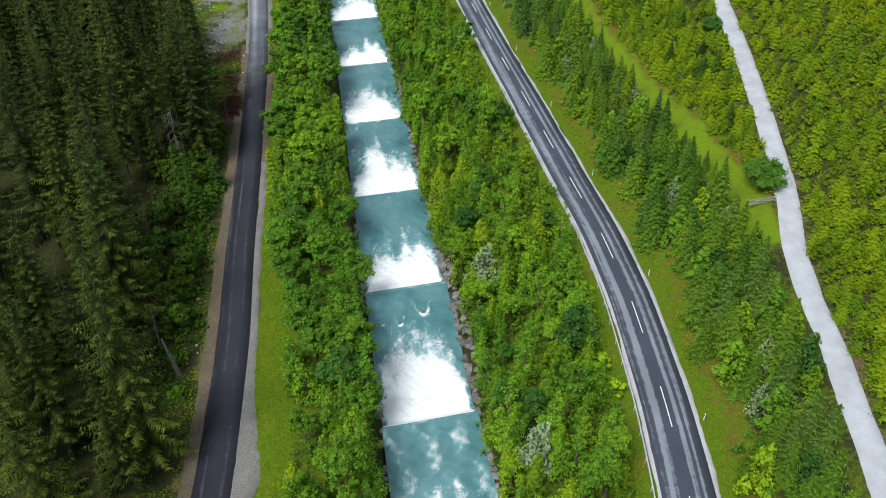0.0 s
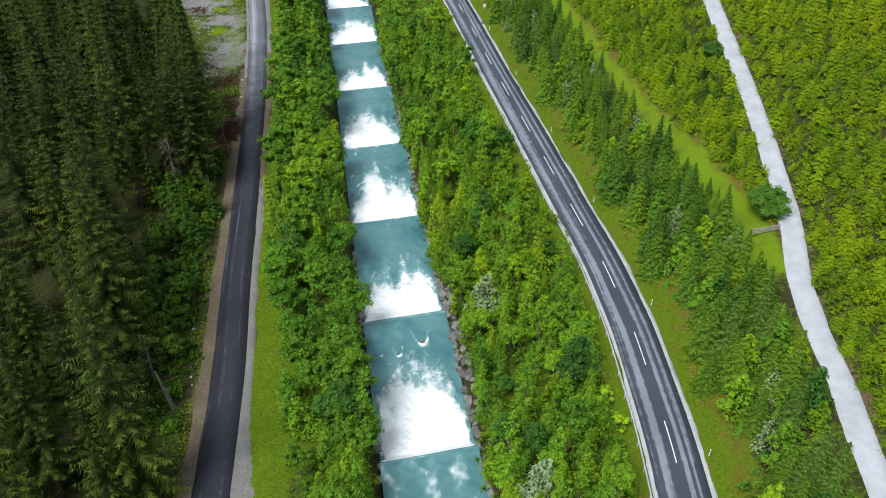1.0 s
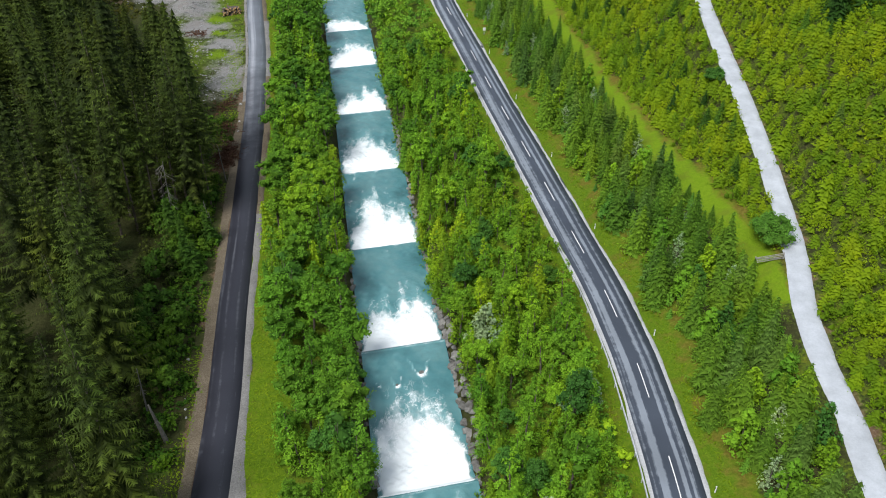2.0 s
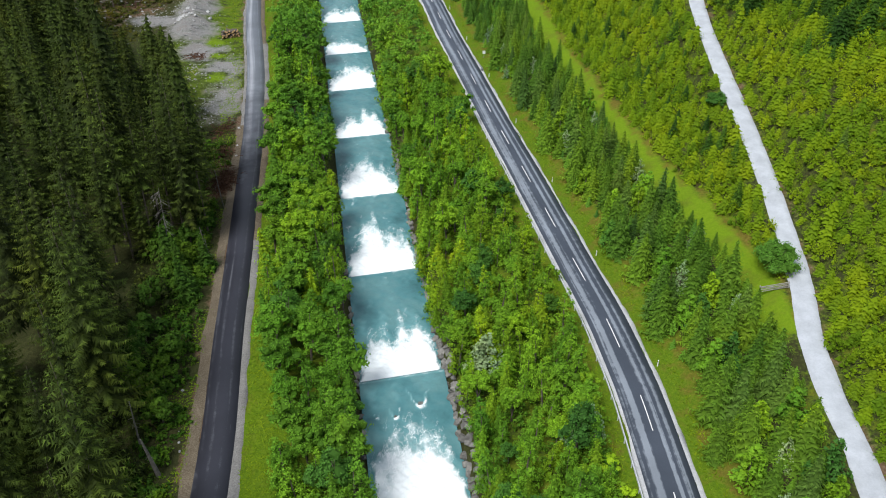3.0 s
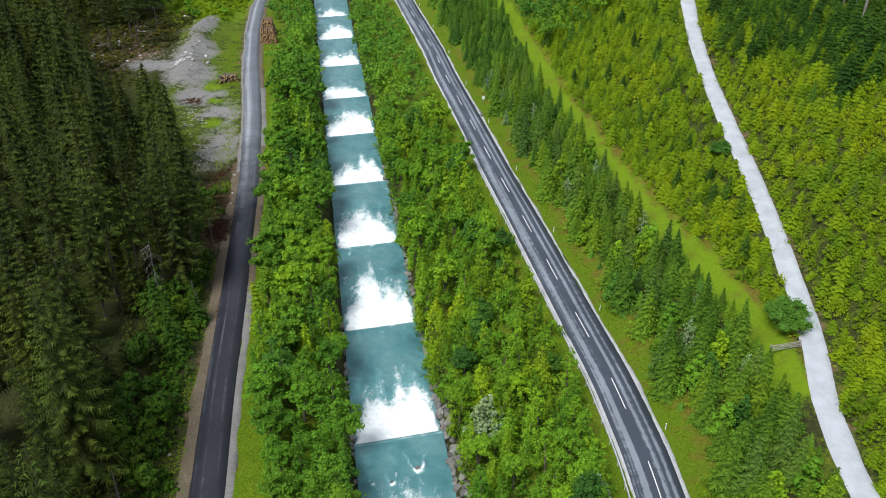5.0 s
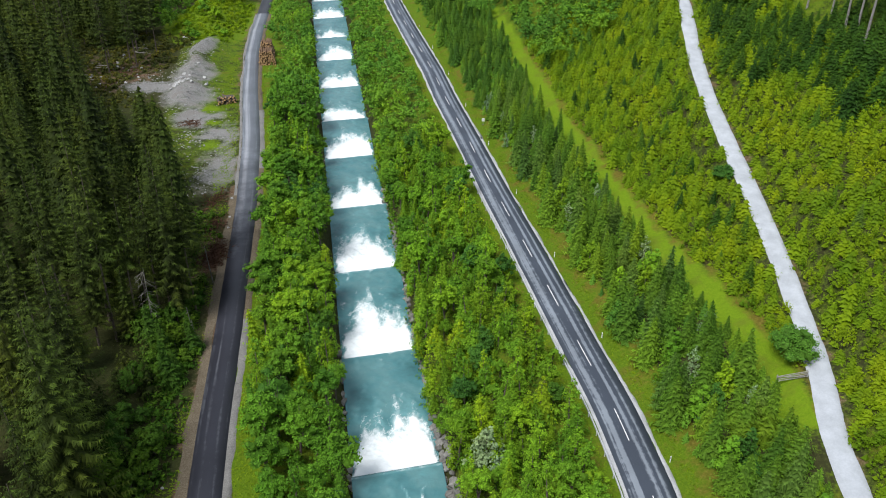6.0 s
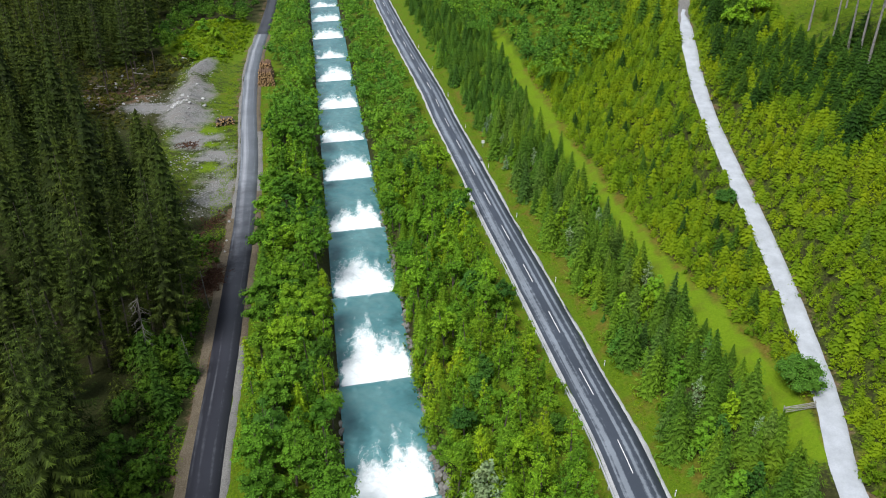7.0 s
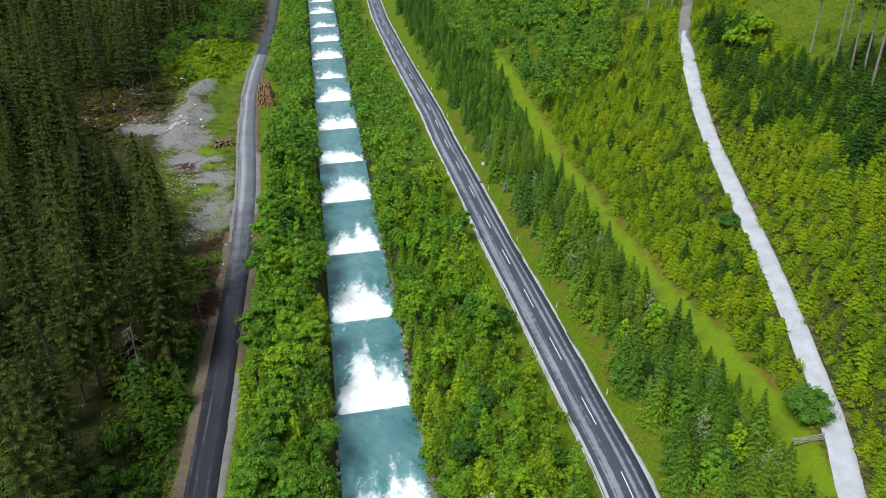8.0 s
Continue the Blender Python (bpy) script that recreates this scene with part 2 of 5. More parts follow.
def water_material():
    m = Mat("glacial_water", 0.12, 0.35)
    foam, swirl = m.attr("foam"), m.noise(0.9, 6.0, 0.72)
    wisps_map = m.n.new("ShaderNodeMapping")
    wisps_map.inputs["Scale"].default_value = (1.1, 0.6, 1.0)
    m.l.new(m.place(), wisps_map.inputs["Vector"])
    wisps = m.noise(0.5, 4.0, 0.52, wisps_map.outputs["Vector"])
    edge = m.math("ADD", foam, m.math("MULTIPLY", m.math("SUBTRACT", wisps, 0.5), 1.22))
    edge = m.math("ADD", edge, m.math("MULTIPLY", m.math("SUBTRACT", swirl, 0.5), 0.14))
    churn = m.attr("churn")
    crests = m.math("ABSOLUTE", m.math("SUBTRACT", m.noise(0.75, 5.0, 0.65, wisps_map.outputs["Vector"]), 0.5))
    crests = m.math("MULTIPLY", m.math("SUBTRACT", 0.03, crests, True), 11.0)
    crests = m.math("MULTIPLY", crests, m.math("MULTIPLY", m.math("SUBTRACT", m.math("ADD", m.noise(0.3, 3.0), churn), 0.70), 2.6, True))
    edge = m.math("ADD", edge, crests)
    white = m.ramp(edge, [(0.28, 0.0), (0.45, 0.26), (0.60, 0.76), (0.84, 1.0)])
    depth = m.noise(0.16, 4.0)
    body = m.ramp(depth, [(0.25, (0.040, 0.120, 0.130)), (0.45, (0.066, 0.188, 0.204)), (0.6, (0.095, 0.215, 0.224)), (0.78, (0.108, 0.268, 0.285))])
    stir = m.ramp(foam, [(0.05, 0.0), (0.45, 0.6)])
    body = m.mix(stir, body, (0.17, 0.36, 0.375))
    m.colour(m.mix(white, body, (0.84, 0.885, 0.90)))
    m.l.new(m.ramp(white, [(0.0, 0.14), (1.0, 0.9)]), m.b.inputs["Roughness"])
    m.bump(m.math("ADD", m.noise(2.6, 5.0, 0.7), m.math("MULTIPLY", white, 1.2)), 0.45, 0.2)
    return m.mat


GROUND = ground_material()
ROAD_TAR = asphalt_material("road_tarmac", (0.048, 0.058, 0.077), (0.19, 0.215, 0.25),
                            [(-1.6, 1.05, 0.74), (0.85, 0.6, 0.68), (1.95, 0.5, 0.6), (-2.6, 0.35, 0.25)], 0.022)
TRACK_BANDS = [(-1.9, 0.4, 0.4), (-0.9, 0.5, 0.25), (1.1, 0.6, 0.3)]
TRACK_TAR = asphalt_material("track_tarmac", (0.026, 0.027, 0.036), (0.075, 0.08, 0.094), TRACK_BANDS, 0.03, (140, 225, (0.125, 0.138, 0.158)))
FAR_TAR = asphalt_material("new_track_tarmac", (0.040, 0.042, 0.05), (0.10, 0.105, 0.12), TRACK_BANDS, 0.03)
SHOULDER = gravel_material("pale_gravel_shoulder", (0.28, 0.286, 0.295), (0.42, 0.427, 0.437), (0.56, 0.567, 0.575))
BROWN_GRAVEL = gravel_material("brown_gravel_shoulder", (0.072, 0.055, 0.034), (0.140, 0.113, 0.078), (0.228, 0.197, 0.152))
GREY_GRAVEL = gravel_material("grey_gravel_shoulder", (0.11, 0.107, 0.10), (0.2, 0.195, 0.185), (0.32, 0.31, 0.30))
WHITE_GRAVEL = gravel_material("white_gravel", (0.38, 0.405, 0.44), (0.43, 0.455, 0.49), (0.48, 0.505, 0.54), 4.0)
STONE = stone_material("river_stone", (0.085, 0.083, 0.076), (0.26, 0.252, 0.235))
PALE_STONE = stone_material("pale_stone", (0.25, 0.248, 0.245), (0.52, 0.52, 0.515))
CONCRETE = stone_material("wet_concrete", (0.16, 0.17, 0.165), (0.3, 0.31, 0.3))
WATER = water_material()
PAINT_WHITE = Mat("white_paint", 0.6, 0.3)
PAINT_WHITE.colour(PAINT_WHITE.ramp(PAINT_WHITE.noise(5.0, 4.0), [(0.3, 0.62), (0.6, 0.85)]))
PAINT_WHITE = PAINT_WHITE.mat
PLASTIC_BLACK = Mat("black_plastic", 0.5, 0.4).colour((0.02, 0.02, 0.02)).mat
STEEL = Mat("galvanised_steel", 0.45, 0.5)
STEEL.b.inputs["Metallic"].default_value = 0.15
STEEL.colour(STEEL.ramp(STEEL.noise(3.0, 4.0), [(0.3, (0.5, 0.52, 0.55)), (0.7, (0.68, 0.70, 0.73))]))
STEEL = STEEL.mat
LOG_END = Mat("cut_log_end", 0.85, 0.15)
LOG_END.colour(LOG_END.ramp(LOG_END.noise(4.0, 4.0), [(0.3, (0.36, 0.2, 0.09)), (0.7, (0.62, 0.42, 0.22))]))
LOG_END = LOG_END.mat
LOG_BARK = bark_material("log_bark", (0.09, 0.055, 0.035), (0.24, 0.15, 0.09))
OLD_BARK = bark_material("old_log_bark", (0.05, 0.042, 0.036), (0.16, 0.135, 0.115))
BRASH = bark_material("brown_brash", (0.035, 0.018, 0.011), (0.145, 0.074, 0.045))
WEATHERED = bark_material("weathered_timber", (0.2, 0.19, 0.175), (0.38, 0.36, 0.33))

# ---- plan: the valley falls ahead at 5.6 per cent ----
FALL = 0.056
GRID_Y = np.arange(-400.0, 1400.0, 1.0)


def smooth_line(points, width=15):
    """x by y through a few plan points, rounded off."""
    ys, xs = np.array(points).T
    first, last = (xs[1] - xs[0]) / (ys[1] - ys[0]), (xs[-1] - xs[-2]) / (ys[-1] - ys[-2])
    x = np.interp(GRID_Y, ys, xs) + np.minimum(GRID_Y - ys[0], 0) * first + np.maximum(GRID_Y - ys[-1], 0) * last
    kernel = np.hanning(width + 2)[1:-1]
    pad = width // 2
    x = np.convolve(np.pad(x, pad, mode="reflect", reflect_type="odd"), kernel / kernel.sum(), "valid")
    return x


ROAD_X = smooth_line([(-60, 12), (0, 22.5), (35, 25.8), (54.5, 27.0), (68, 27.3), (88, 26.6), (104, 24.8), (120.5, 21.8), (137, 18.9), (154, 15.9),
                      (170, 12.9), (187, 9.9), (202.5, 7.3), (237, 1.2), (260, -2.3), (282, -6.4), (299, -9.6), (330, -15.3), (363, -21), (394, -26.3), (437, -32.2), (480, -37.5), (540, -43)])
TRACK_X = smooth_line([(20, -24), (57, -26.7), (67, -27.6), (84, -29.4), (104, -32.4), (125, -35.1), (152, -38.8), (177, -42.2), (214, -48.4), (256, -57), (290, -63),
                       (319, -67), (348, -69.8), (399, -75.4), (458, -83.7), (540, -96)])
PATH_X = smooth_line([(20, 42), (56, 46.1), (62, 46.6), (71.5, 47.6), (81, 47.9), (91.5, 49.0), (101.5, 51.2), (113, 53.1), (127, 54.1), (145, 54.9), (165, 55.4),
                      (182, 56.2), (197, 57.4), (212, 59.4), (226, 61.4), (240, 63.6), (258, 68.5), (280, 76)], 9)
STRIP_X = smooth_line([(60, 42), (95, 45.5), (108, 46.2), (117, 44.4), (129.5, 42.0), (147, 37.6), (167, 34.0), (204, 28.2), (229, 26.2), (281, 20.6), (340, 12)])
PROFILE_U = [-400, 0, 4.6, 10, 22, 31, 42, 51, 60, 75, 120, 200, 500, 3000]
PROFILE_H = [7, 7, 7, 9, 13.5, 16, 24, 29.5, 34.5, 41, 59, 87, 190, 700]


def fall(y):
    return -FALL * (y - 100.0)


def road_x(y):
    return np.interp(y, GRID_Y, ROAD_X)


def track_x(y):
    return np.interp(y, GRID_Y, TRACK_X)


def path_x(y):
    return np.interp(y, GRID_Y, PATH_X)


def strip_x(y):
    return np.interp(y, GRID_Y, STRIP_X)


def river_x(y):
    return -6.0 - 0.153 * (y - 100.0)


def step(a, b, v):
    t = np.clip((v - a) / (b - a), 0, 1)
    return t * t * (3 - 2 * t)


def wobble(x, y, scale, seed=0.0):
    """Cheap smooth noise, -1 to 1, that works on arrays."""
    a, b = x * scale + seed * 1.7, y * scale - seed * 2.3
    return (np.sin(a + 1.7 * np.sin(b * 0.7)) + np.sin(b * 1.3 + 1.3 * np.sin(a * 0.9 + 2)) + np.sin((a + b) * 0.8 + 4) * 0.8) / 2.8


def hill(x, y):
    """Height over the valley's fall on the side of the road."""
    return np.interp(x - road_x(y), PROFILE_U, PROFILE_H)


def path_z(y):
    return fall(y) + hill(path_x(y), y)


def ground_z(x, y):
    x, y = np.asarray(x, float), np.asarray(y, float)
    across = x - river_x(y)
    rx, tx = road_x(y), track_x(y)
    # right of the river: bank, shelf, road, hillside
    shelf = 3.0 + 4.0 * step(9.0, np.maximum(rx - 5.0 - river_x(y), 10.0), across) ** 0.8
    right = np.where(x < rx - 4.6, shelf, hill(x, y) + np.where(x > rx + 5, 0.35 * wobble(x, y, 0.35) * step(5, 12, x - rx), 0))
    d_path = np.abs(x - path_x(y))
    near = 1 - step(2.2, 5.5, d_path)
    right = right * (1 - near * (y < 285)) + hill(path_x(y), y) * near * (y < 285)
    # left of the river: bank, shelf, track, forest floor
    off = tx - x
    left = 2.4 + 0.6 * step(9.0, np.maximum(river_x(y) - tx - 3.0, 9.5), -across)
    rise = 0.045 * np.maximum(off - 8, 0) + 0.25 * np.maximum(off - 120, 0)
    left = np.where(off > -3.2, 3.0 + rise + 0.3 * wobble(x, y, 0.3, 3) * step(6, 14, off), left)
    # the spoil heaps in the clearing
    free = step(3.5, 11, off)
    left = left + free * 5.5 * np.exp(-(((x + 86 + 0.12 * (y - 335)) / 9) ** 2 + ((y - 334) / 22) ** 2))
    left = left + free * 3.6 * np.exp(-(np.abs((x + 79.5) / 4.5) ** 1.5 + np.abs((y - 290) / 14) ** 2))
    ridge = np.exp(-np.abs((x + 75.5 + 0.12 * (y - 258)) / 4.2) ** 1.7) * step(232, 246, y) * (1 - step(276, 290, y))
    left = left + free * ridge * (2.4 + 0.7 * wobble(x, y, 0.55, 5)) + free * 0.35 * wobble(x, y, 1.1, 7) * step(188, 200, y) * (1 - step(280, 300, y)) * (off < 34)
    side = np.where(across > 0, right, left)
    bank = -2.6 + (side + 2.6) * step(5.2, 9.0, np.abs(across))
    return fall(y) + np.where(np.abs(across) < 9.0, bank, side)


# ---- mesh helpers ----
def mesh_of(name, verts, faces, material, smooth=False):
    """A mesh from arrays of places and of triangles or quads (one kind each)."""
    verts, faces = np.asarray(verts, np.float32), np.asarray(faces, np.int32)
    me = bpy.data.meshes.new(name)
    n, k = faces.shape
    me.vertices.add(len(verts))
    me.vertices.foreach_set("co", verts.ravel())
    me.loops.add(n * k)
    me.loops.foreach_set("vertex_index", faces.ravel())
    me.polygons.add(n)
    me.polygons.foreach_set("loop_start", np.arange(n, dtype=np.int32) * k)
    me.polygons.foreach_set("use_smooth", np.full(n, smooth))
    me.update(calc_edges=True)
    me.validate()
    if material:
        me.materials.append(material)
    return me


def put_attr(me, name, values):
    at = me.attributes.new(name, "FLOAT", "POINT")
    at.data.foreach_set("value", np.asarray(values, np.float32).ravel())


def part(name, bm, material, parent, label=""):
    """One mesh object under a thing or a part."""
    me = bpy.data.meshes.new(name)
    bm.to_mesh(me)
    bm.free()
    me.materials.append(material)
    ob = new(name, me)
    ob.parent = parent
    return tagged(ob, label)


def part_mesh(name, me, parent, label="", m=None):
    ob = new(name, me)
    ob.parent = parent
    if m is not None:
        ob.matrix_basis = m
    return tagged(ob, label)


def box(bm, size, m=None, bevel=0.0):
    made = bmesh.ops.create_cube(bm, size=1.0, matrix=(m or Matrix()) @ Matrix.Diagonal((*size, 1)))
    if bevel:
        edges = list({e for v in made["verts"] for e in v.link_edges})
        bmesh.ops.bevel(bm, geom=edges, offset=bevel, segments=1, affect="EDGES")
    return bm


def rod(bm, a, b, r1, r2, sides=7):
    a, b = Vector(a), Vector(b)
    d = b - a
    m = Matrix.Translation((a + b) / 2) @ d.to_track_quat("Z", "Y").to_matrix().to_4x4()
    bmesh.ops.create_cone(bm, cap_ends=True, segments=sides, radius1=r1, radius2=r2, depth=d.length, matrix=m)
    return bm


def grid_faces(rows, cols):
    i = np.arange(rows - 1)[:, None] * cols + np.arange(cols - 1)[None, :]
    i = i.ravel()
    return np.stack([i, i + 1, i + cols + 1, i + cols], 1)


def ribbon(name, line, y0, y1, profile, height, material, stepping=2.0, ragged=0.0, seed=1):
    """A strip along a plan line: profile is (across, lift) pairs from left to right; height(y) its datum."""
    rng = np.random.default_rng(seed)
    ys = np.arange(y0, y1 + 0.1, stepping)
    xs = line(ys)
    slope = np.gradient(xs, ys)
    nx, ny = 1 / np.hypot(1, slope), -slope / np.hypot(1, slope)
    prof = np.array(profile, float)
    cols = len(prof)
    a = np.repeat(prof[None, :, 0], len(ys), 0)
    if ragged:
        for c in (0, 1, cols - 2, cols - 1):
            lump = np.convolve(rng.normal(0, 1, len(ys) + 4), np.ones(5) / 5, "valid") * 1.6
            a[:, c] += ragged * lump * (1 if c < 2 else -1)
    z = height(ys)[:, None] + prof[None, :, 1]
    v = np.stack([xs[:, None] + a * nx[:, None], ys[:, None] + a * ny[:, None], z + 0 * a], -1).reshape(-1, 3)
    me = mesh_of(name, v, grid_faces(len(ys), cols), material, True)
    uv = me.uv_layers.new(name="UVMap")
    vi = np.empty(len(me.loops), np.int32)
    me.loops.foreach_get("vertex_index", vi)
    uvs = np.stack([a.ravel(), np.repeat(ys, cols)], 1)[vi]
    uv.data.foreach_set("uv", uvs.astype(np.float32).ravel())
    return new(name, me)


# ---- the ground: one sheet to the horizon ----
def stretch(a, b, fine, far, count):
    inner = np.arange(a, b + 0.01, fine)
    outer = np.geomspace(4, far, count)
    return np.concatenate([a - outer[::-1], inner, b + outer])


GRAVEL = [(-51.5, 197, 6.0, 15), (-57, 216, 7.5, 11), (-66, 230, 8.5, 12), (-73, 246, 9.5, 13), (-85, 254, 12, 6.5), (-76, 266, 8.0, 15), (-79, 291, 4.4, 17)]
GREEN = [(-58.2, 211, 3.4, 5.0), (-61.5, 227, 3.0, 3.2), (-64.0, 237, 3.6, 4.0)]
CLEAR = [(-55, 196, 6, 16), (-63, 216, 8, 18), (-72, 243, 9, 20), (-79, 268, 9, 18), (-80, 286, 6, 14), (-88, 256, 7, 12)]


def build_ground():
    xs, ys = stretch(-130, 110, 1.6, 2500, 18), np.r_[stretch(20, 480, 2.0, 2500, 18)[:7], np.arange(-170, 18, 6.0), stretch(20, 480, 2.0, 2500, 18)[18:]]
    X, Y = np.meshgrid(xs, ys)
    Z = ground_z(X, Y)
    me = mesh_of("ground", np.stack([X, Y, Z], -1).reshape(-1, 3), grid_faces(len(ys), len(xs)), GROUND, True)
    rx, tx, u = road_x(Y), track_x(Y), X - river_x(Y)
    d_strip = np.abs(X - strip_x(Y))
    wide = np.interp(Y, [95, 110, 150, 200, 230, 290], [3.4, 2.8, 2.5, 2.8, 2.5, 1.8])
    grass = np.maximum.reduce([
        1 - step(-0.5, 2.0, np.abs(X - rx) - np.where(X > rx, 8.3, 6.2)),
        (1 - step(wide - 0.8, wide + 1.2, d_strip)) * (Y > 93) * (Y < 330),
        (1 - step(5.5, 8.5, np.abs(X - tx - 2))) * (X > tx),
        0.55 * step(70, 78, X) * step(160, 185, Y),
        0.58 * step(3.4, 4.6, tx - X) * (1 - step(13, 18, tx - X)) * step(224, 232, Y) * (1 - step(325, 335, Y)),
        0.85 * (1 - step(15, 24, np.hypot(X + 83, (Y - 332) / 1.9))),
        0.46 * (X > strip_x(Y)) * (X < 85) * (Y > 40) * (Y < 265),
        0.56 * (X > tx + 4) * (X < rx - 4) * (np.abs(u) > 8.0),
        0.64 * (X > rx + 6) * (Y > 200),
        0.5 * (1 - step(0, 6, tx - X - 22)) * step(170, 200, Y) * (X < tx) * (Y < 330),
        (np.hypot((X + 84) / 1.0, (Y - 336) / 2.4) < 14) * 0.8])
    dirt = np.maximum.reduce([
        (1 - step(3.2, 4.8, tx - X)) * (X < tx + 1.0) * np.where(Y < 188, 0.9, 0.45),
        0.55 * (1 - step(1.9, 2.8, X - path_x(Y))) * (X > path_x(Y)) * (Y < 240) * (Y > 30),
        0.6 * (1 - step(2, 4, np.hypot(X + 45.5, (Y - 154) / 3.5))),
        0.52 * (1 - step(10, 20, np.hypot(X + 101, (Y - 266) / 1.4)))])
    straw = np.maximum.reduce([
        0.5 * (1 - step(0.9, 2.6, np.abs(X - rx - 7.5))) * (Y < 260),
        0.45 * (1 - step(0.5, 1.5, np.abs(X - rx + 6.0))) * (Y < 220),
        0.72 * (1 - step(0.4, 1.5, np.abs(X - strip_x(Y) - wide - 0.2))) * (Y > 95) * (Y < 260)])
    green = np.maximum.reduce([1 - step(0.6, 1.1, np.hypot((X - a) / w, (Y - b) / h)) for a, b, w, h in GREEN])
    lush = np.maximum((1 - step(wide - 0.6, wide + 0.4, d_strip)) * (Y > 93) * (Y < 330), 0.4 * (1 - step(6.5, 8.5, X - tx)) * (X > tx + 3.6) * (Y < 110))
    lush = np.maximum.reduce([lush, 0.62 * green, 0.3 * step(70, 78, X) * step(160, 185, Y), 0.45 * (1 - step(15, 24, np.hypot(X + 83, (Y - 332) / 1.9)))])
    put_attr(me, "lush", lush)
    put_attr(me, "straw", straw)
    heap = np.maximum.reduce([1 - step(0.45, 1.1, np.hypot((X - a) / w, (Y - b) / h)) for a, b, w, h in GRAVEL])
    heap = 0.8 * heap * step(2.6, 4.0, tx - X) * (1 - 0.85 * green)
    sparse = 0.42 * (1 - step(10, 16, tx - X)) * step(2.6, 4.0, tx - X) * step(176, 188, Y) * (1 - step(222, 236, Y))
    heap = np.maximum(heap, sparse * (1 - green))
    put_attr(me, "grass", np.clip(grass, 0, 1))
    put_attr(me, "dirt", np.clip(dirt, 0, 1))
    put_attr(me, "gravel", np.clip(heap, 0, 1))
    tagged(new("ground", me), "valley floor and hillside of grass, leaf litter and soil", "ground", kind="structure")


build_ground()


# ---- the river: pools between stepped sills ----
WEIRS = [-180.0, -152.0, -124.0, -96.0, -68.0, -40.0, -12.0, 15.8, 43.8, 71.5, 98.9, 126.2, 153.9, 181.9, 210.2, 236.9, 265.4, 294.0, 322.4, 351.0, 381.0, 408.5, 439.0, 469.0, 498.0, 527.0]
SKEW = 0.22


def build_water():
    rng = np.random.default_rng(4)
    along = np.concatenate([np.arange(-160, 15, 3.0), np.arange(15, 40, 1.0), np.arange(40, 225, 0.25), np.arange(225, 330, 0.45), np.arange(330, 540, 0.8)])
    across = np.linspace(-6.5, 6.5, 47)
    A, V = np.meshgrid(across, along)
    Y = V + SKEW * A
    X = river_x(Y) + A
    weirs = np.array(WEIRS)
    k = np.clip(np.searchsorted(weirs, V.ravel(), side="right") - 1, 0, len(weirs) - 2).reshape(V.shape)
    d = V - weirs[k]
    span = weirs[k + 1] - weirs[k]
    top, low = fall(weirs[k]), fall(weirs[k + 1])
    pool = low + 0.10 + 0.006 * (span - d)
    drop = 1 - step(0.05, 1.5, d)
    Z = pool + (top - pool) * drop
    # how far the white water reaches, tongue by tongue
    reach = 13.6 + 2.6 * np.sin((k - 6) * 2.4 + 1.0) + 3.0 * wobble(A, (k - 6) * 7.0, 0.9, 2) + 1.6 * wobble(A, (k - 6) * 5.0, 2.6, 6)
    middle = 1 - 0.5 * np.clip(np.abs(A - 1.2 * np.sin((k - 6) * 1.9)) / 6.4, 0, 1) ** 2
    reach = reach * middle
    reach = np.where(k == 9, reach * 0.95, reach)
    foam = 1.42 - 0.98 * np.clip(d / reach, 0, 3)
    edge = 1 - step(5.3, 6.5, np.abs(A + 0.35 * wobble(V, A, 2.2, 12)))
    foam = np.where(d < 0.12, 0.0, foam) * (0.12 + 0.88 * edge)
    trail = 0.26 * wobble(A * 1.2, V * 0.35, 1.5, 9) + 0.10 * wobble(A, V, 3.1, 4)
    foam = np.maximum(foam, np.where(d > reach, trail + 0.22 * (k == 8) - 0.005 * (d - reach), 0))
    foam = np.where(span - d < 0.45, 0.30, foam)
    for bx, by, size in BOULDERS:
        q, p = Y - by + 0.4 * size, np.abs(X - bx + 0.153 * (Y - by) + 0.25 * wobble(Y, X, 2.3, bx))
        front = 0.95 - 1.1 * (np.hypot(p, q * 1.6) / size) ** 1.4
        wake = (0.62 - 1.1 * np.abs(p - 0.32 * q - 0.35 * size) / (0.45 * size)) * (q > 0) * (1 - step(1.2, 3.4, q / size))
        foam = np.maximum(foam, np.maximum(front, wake))
    white = np.clip(foam, 0, 1)
    lumps = 0.5 + 0.5 * wobble(X, Y, 2.1, 1) * 0.6 + 0.4 * wobble(X, Y, 4.7, 3)
    Z = Z + white * step(0.4, 2.5, d) * lumps * 0.42 + 0.05 * wobble(X, Y, 2.5, 8) * step(2, 5, d)
    me = mesh_of("water", np.stack([X, Y, Z], -1).reshape(-1, 3), grid_faces(*A.shape), WATER, True)
    put_attr(me, "foam", np.clip(foam, 0, 1.3))
    put_attr(me, "churn", np.clip(0.55 - 0.45 * (d - reach) / np.maximum(span - reach, 4), 0, 0.8))
    tagged(new("water", me), "turquoise glacial river foaming white below each sill", "river", kind="structure")


BOULDERS = [(-3.0, 93.2, 1.3), (-6.4, 90.6, 0.8), (-9.0, 90.4, 0.5), (-8.2, 137.3, 1.2), (-15.4, 165.0, 0.9), (-17.6, 163.4, 0.8), (-29.5, 247.0, 1.0), (-33.0, 278.5, 1.4)]
build_water()


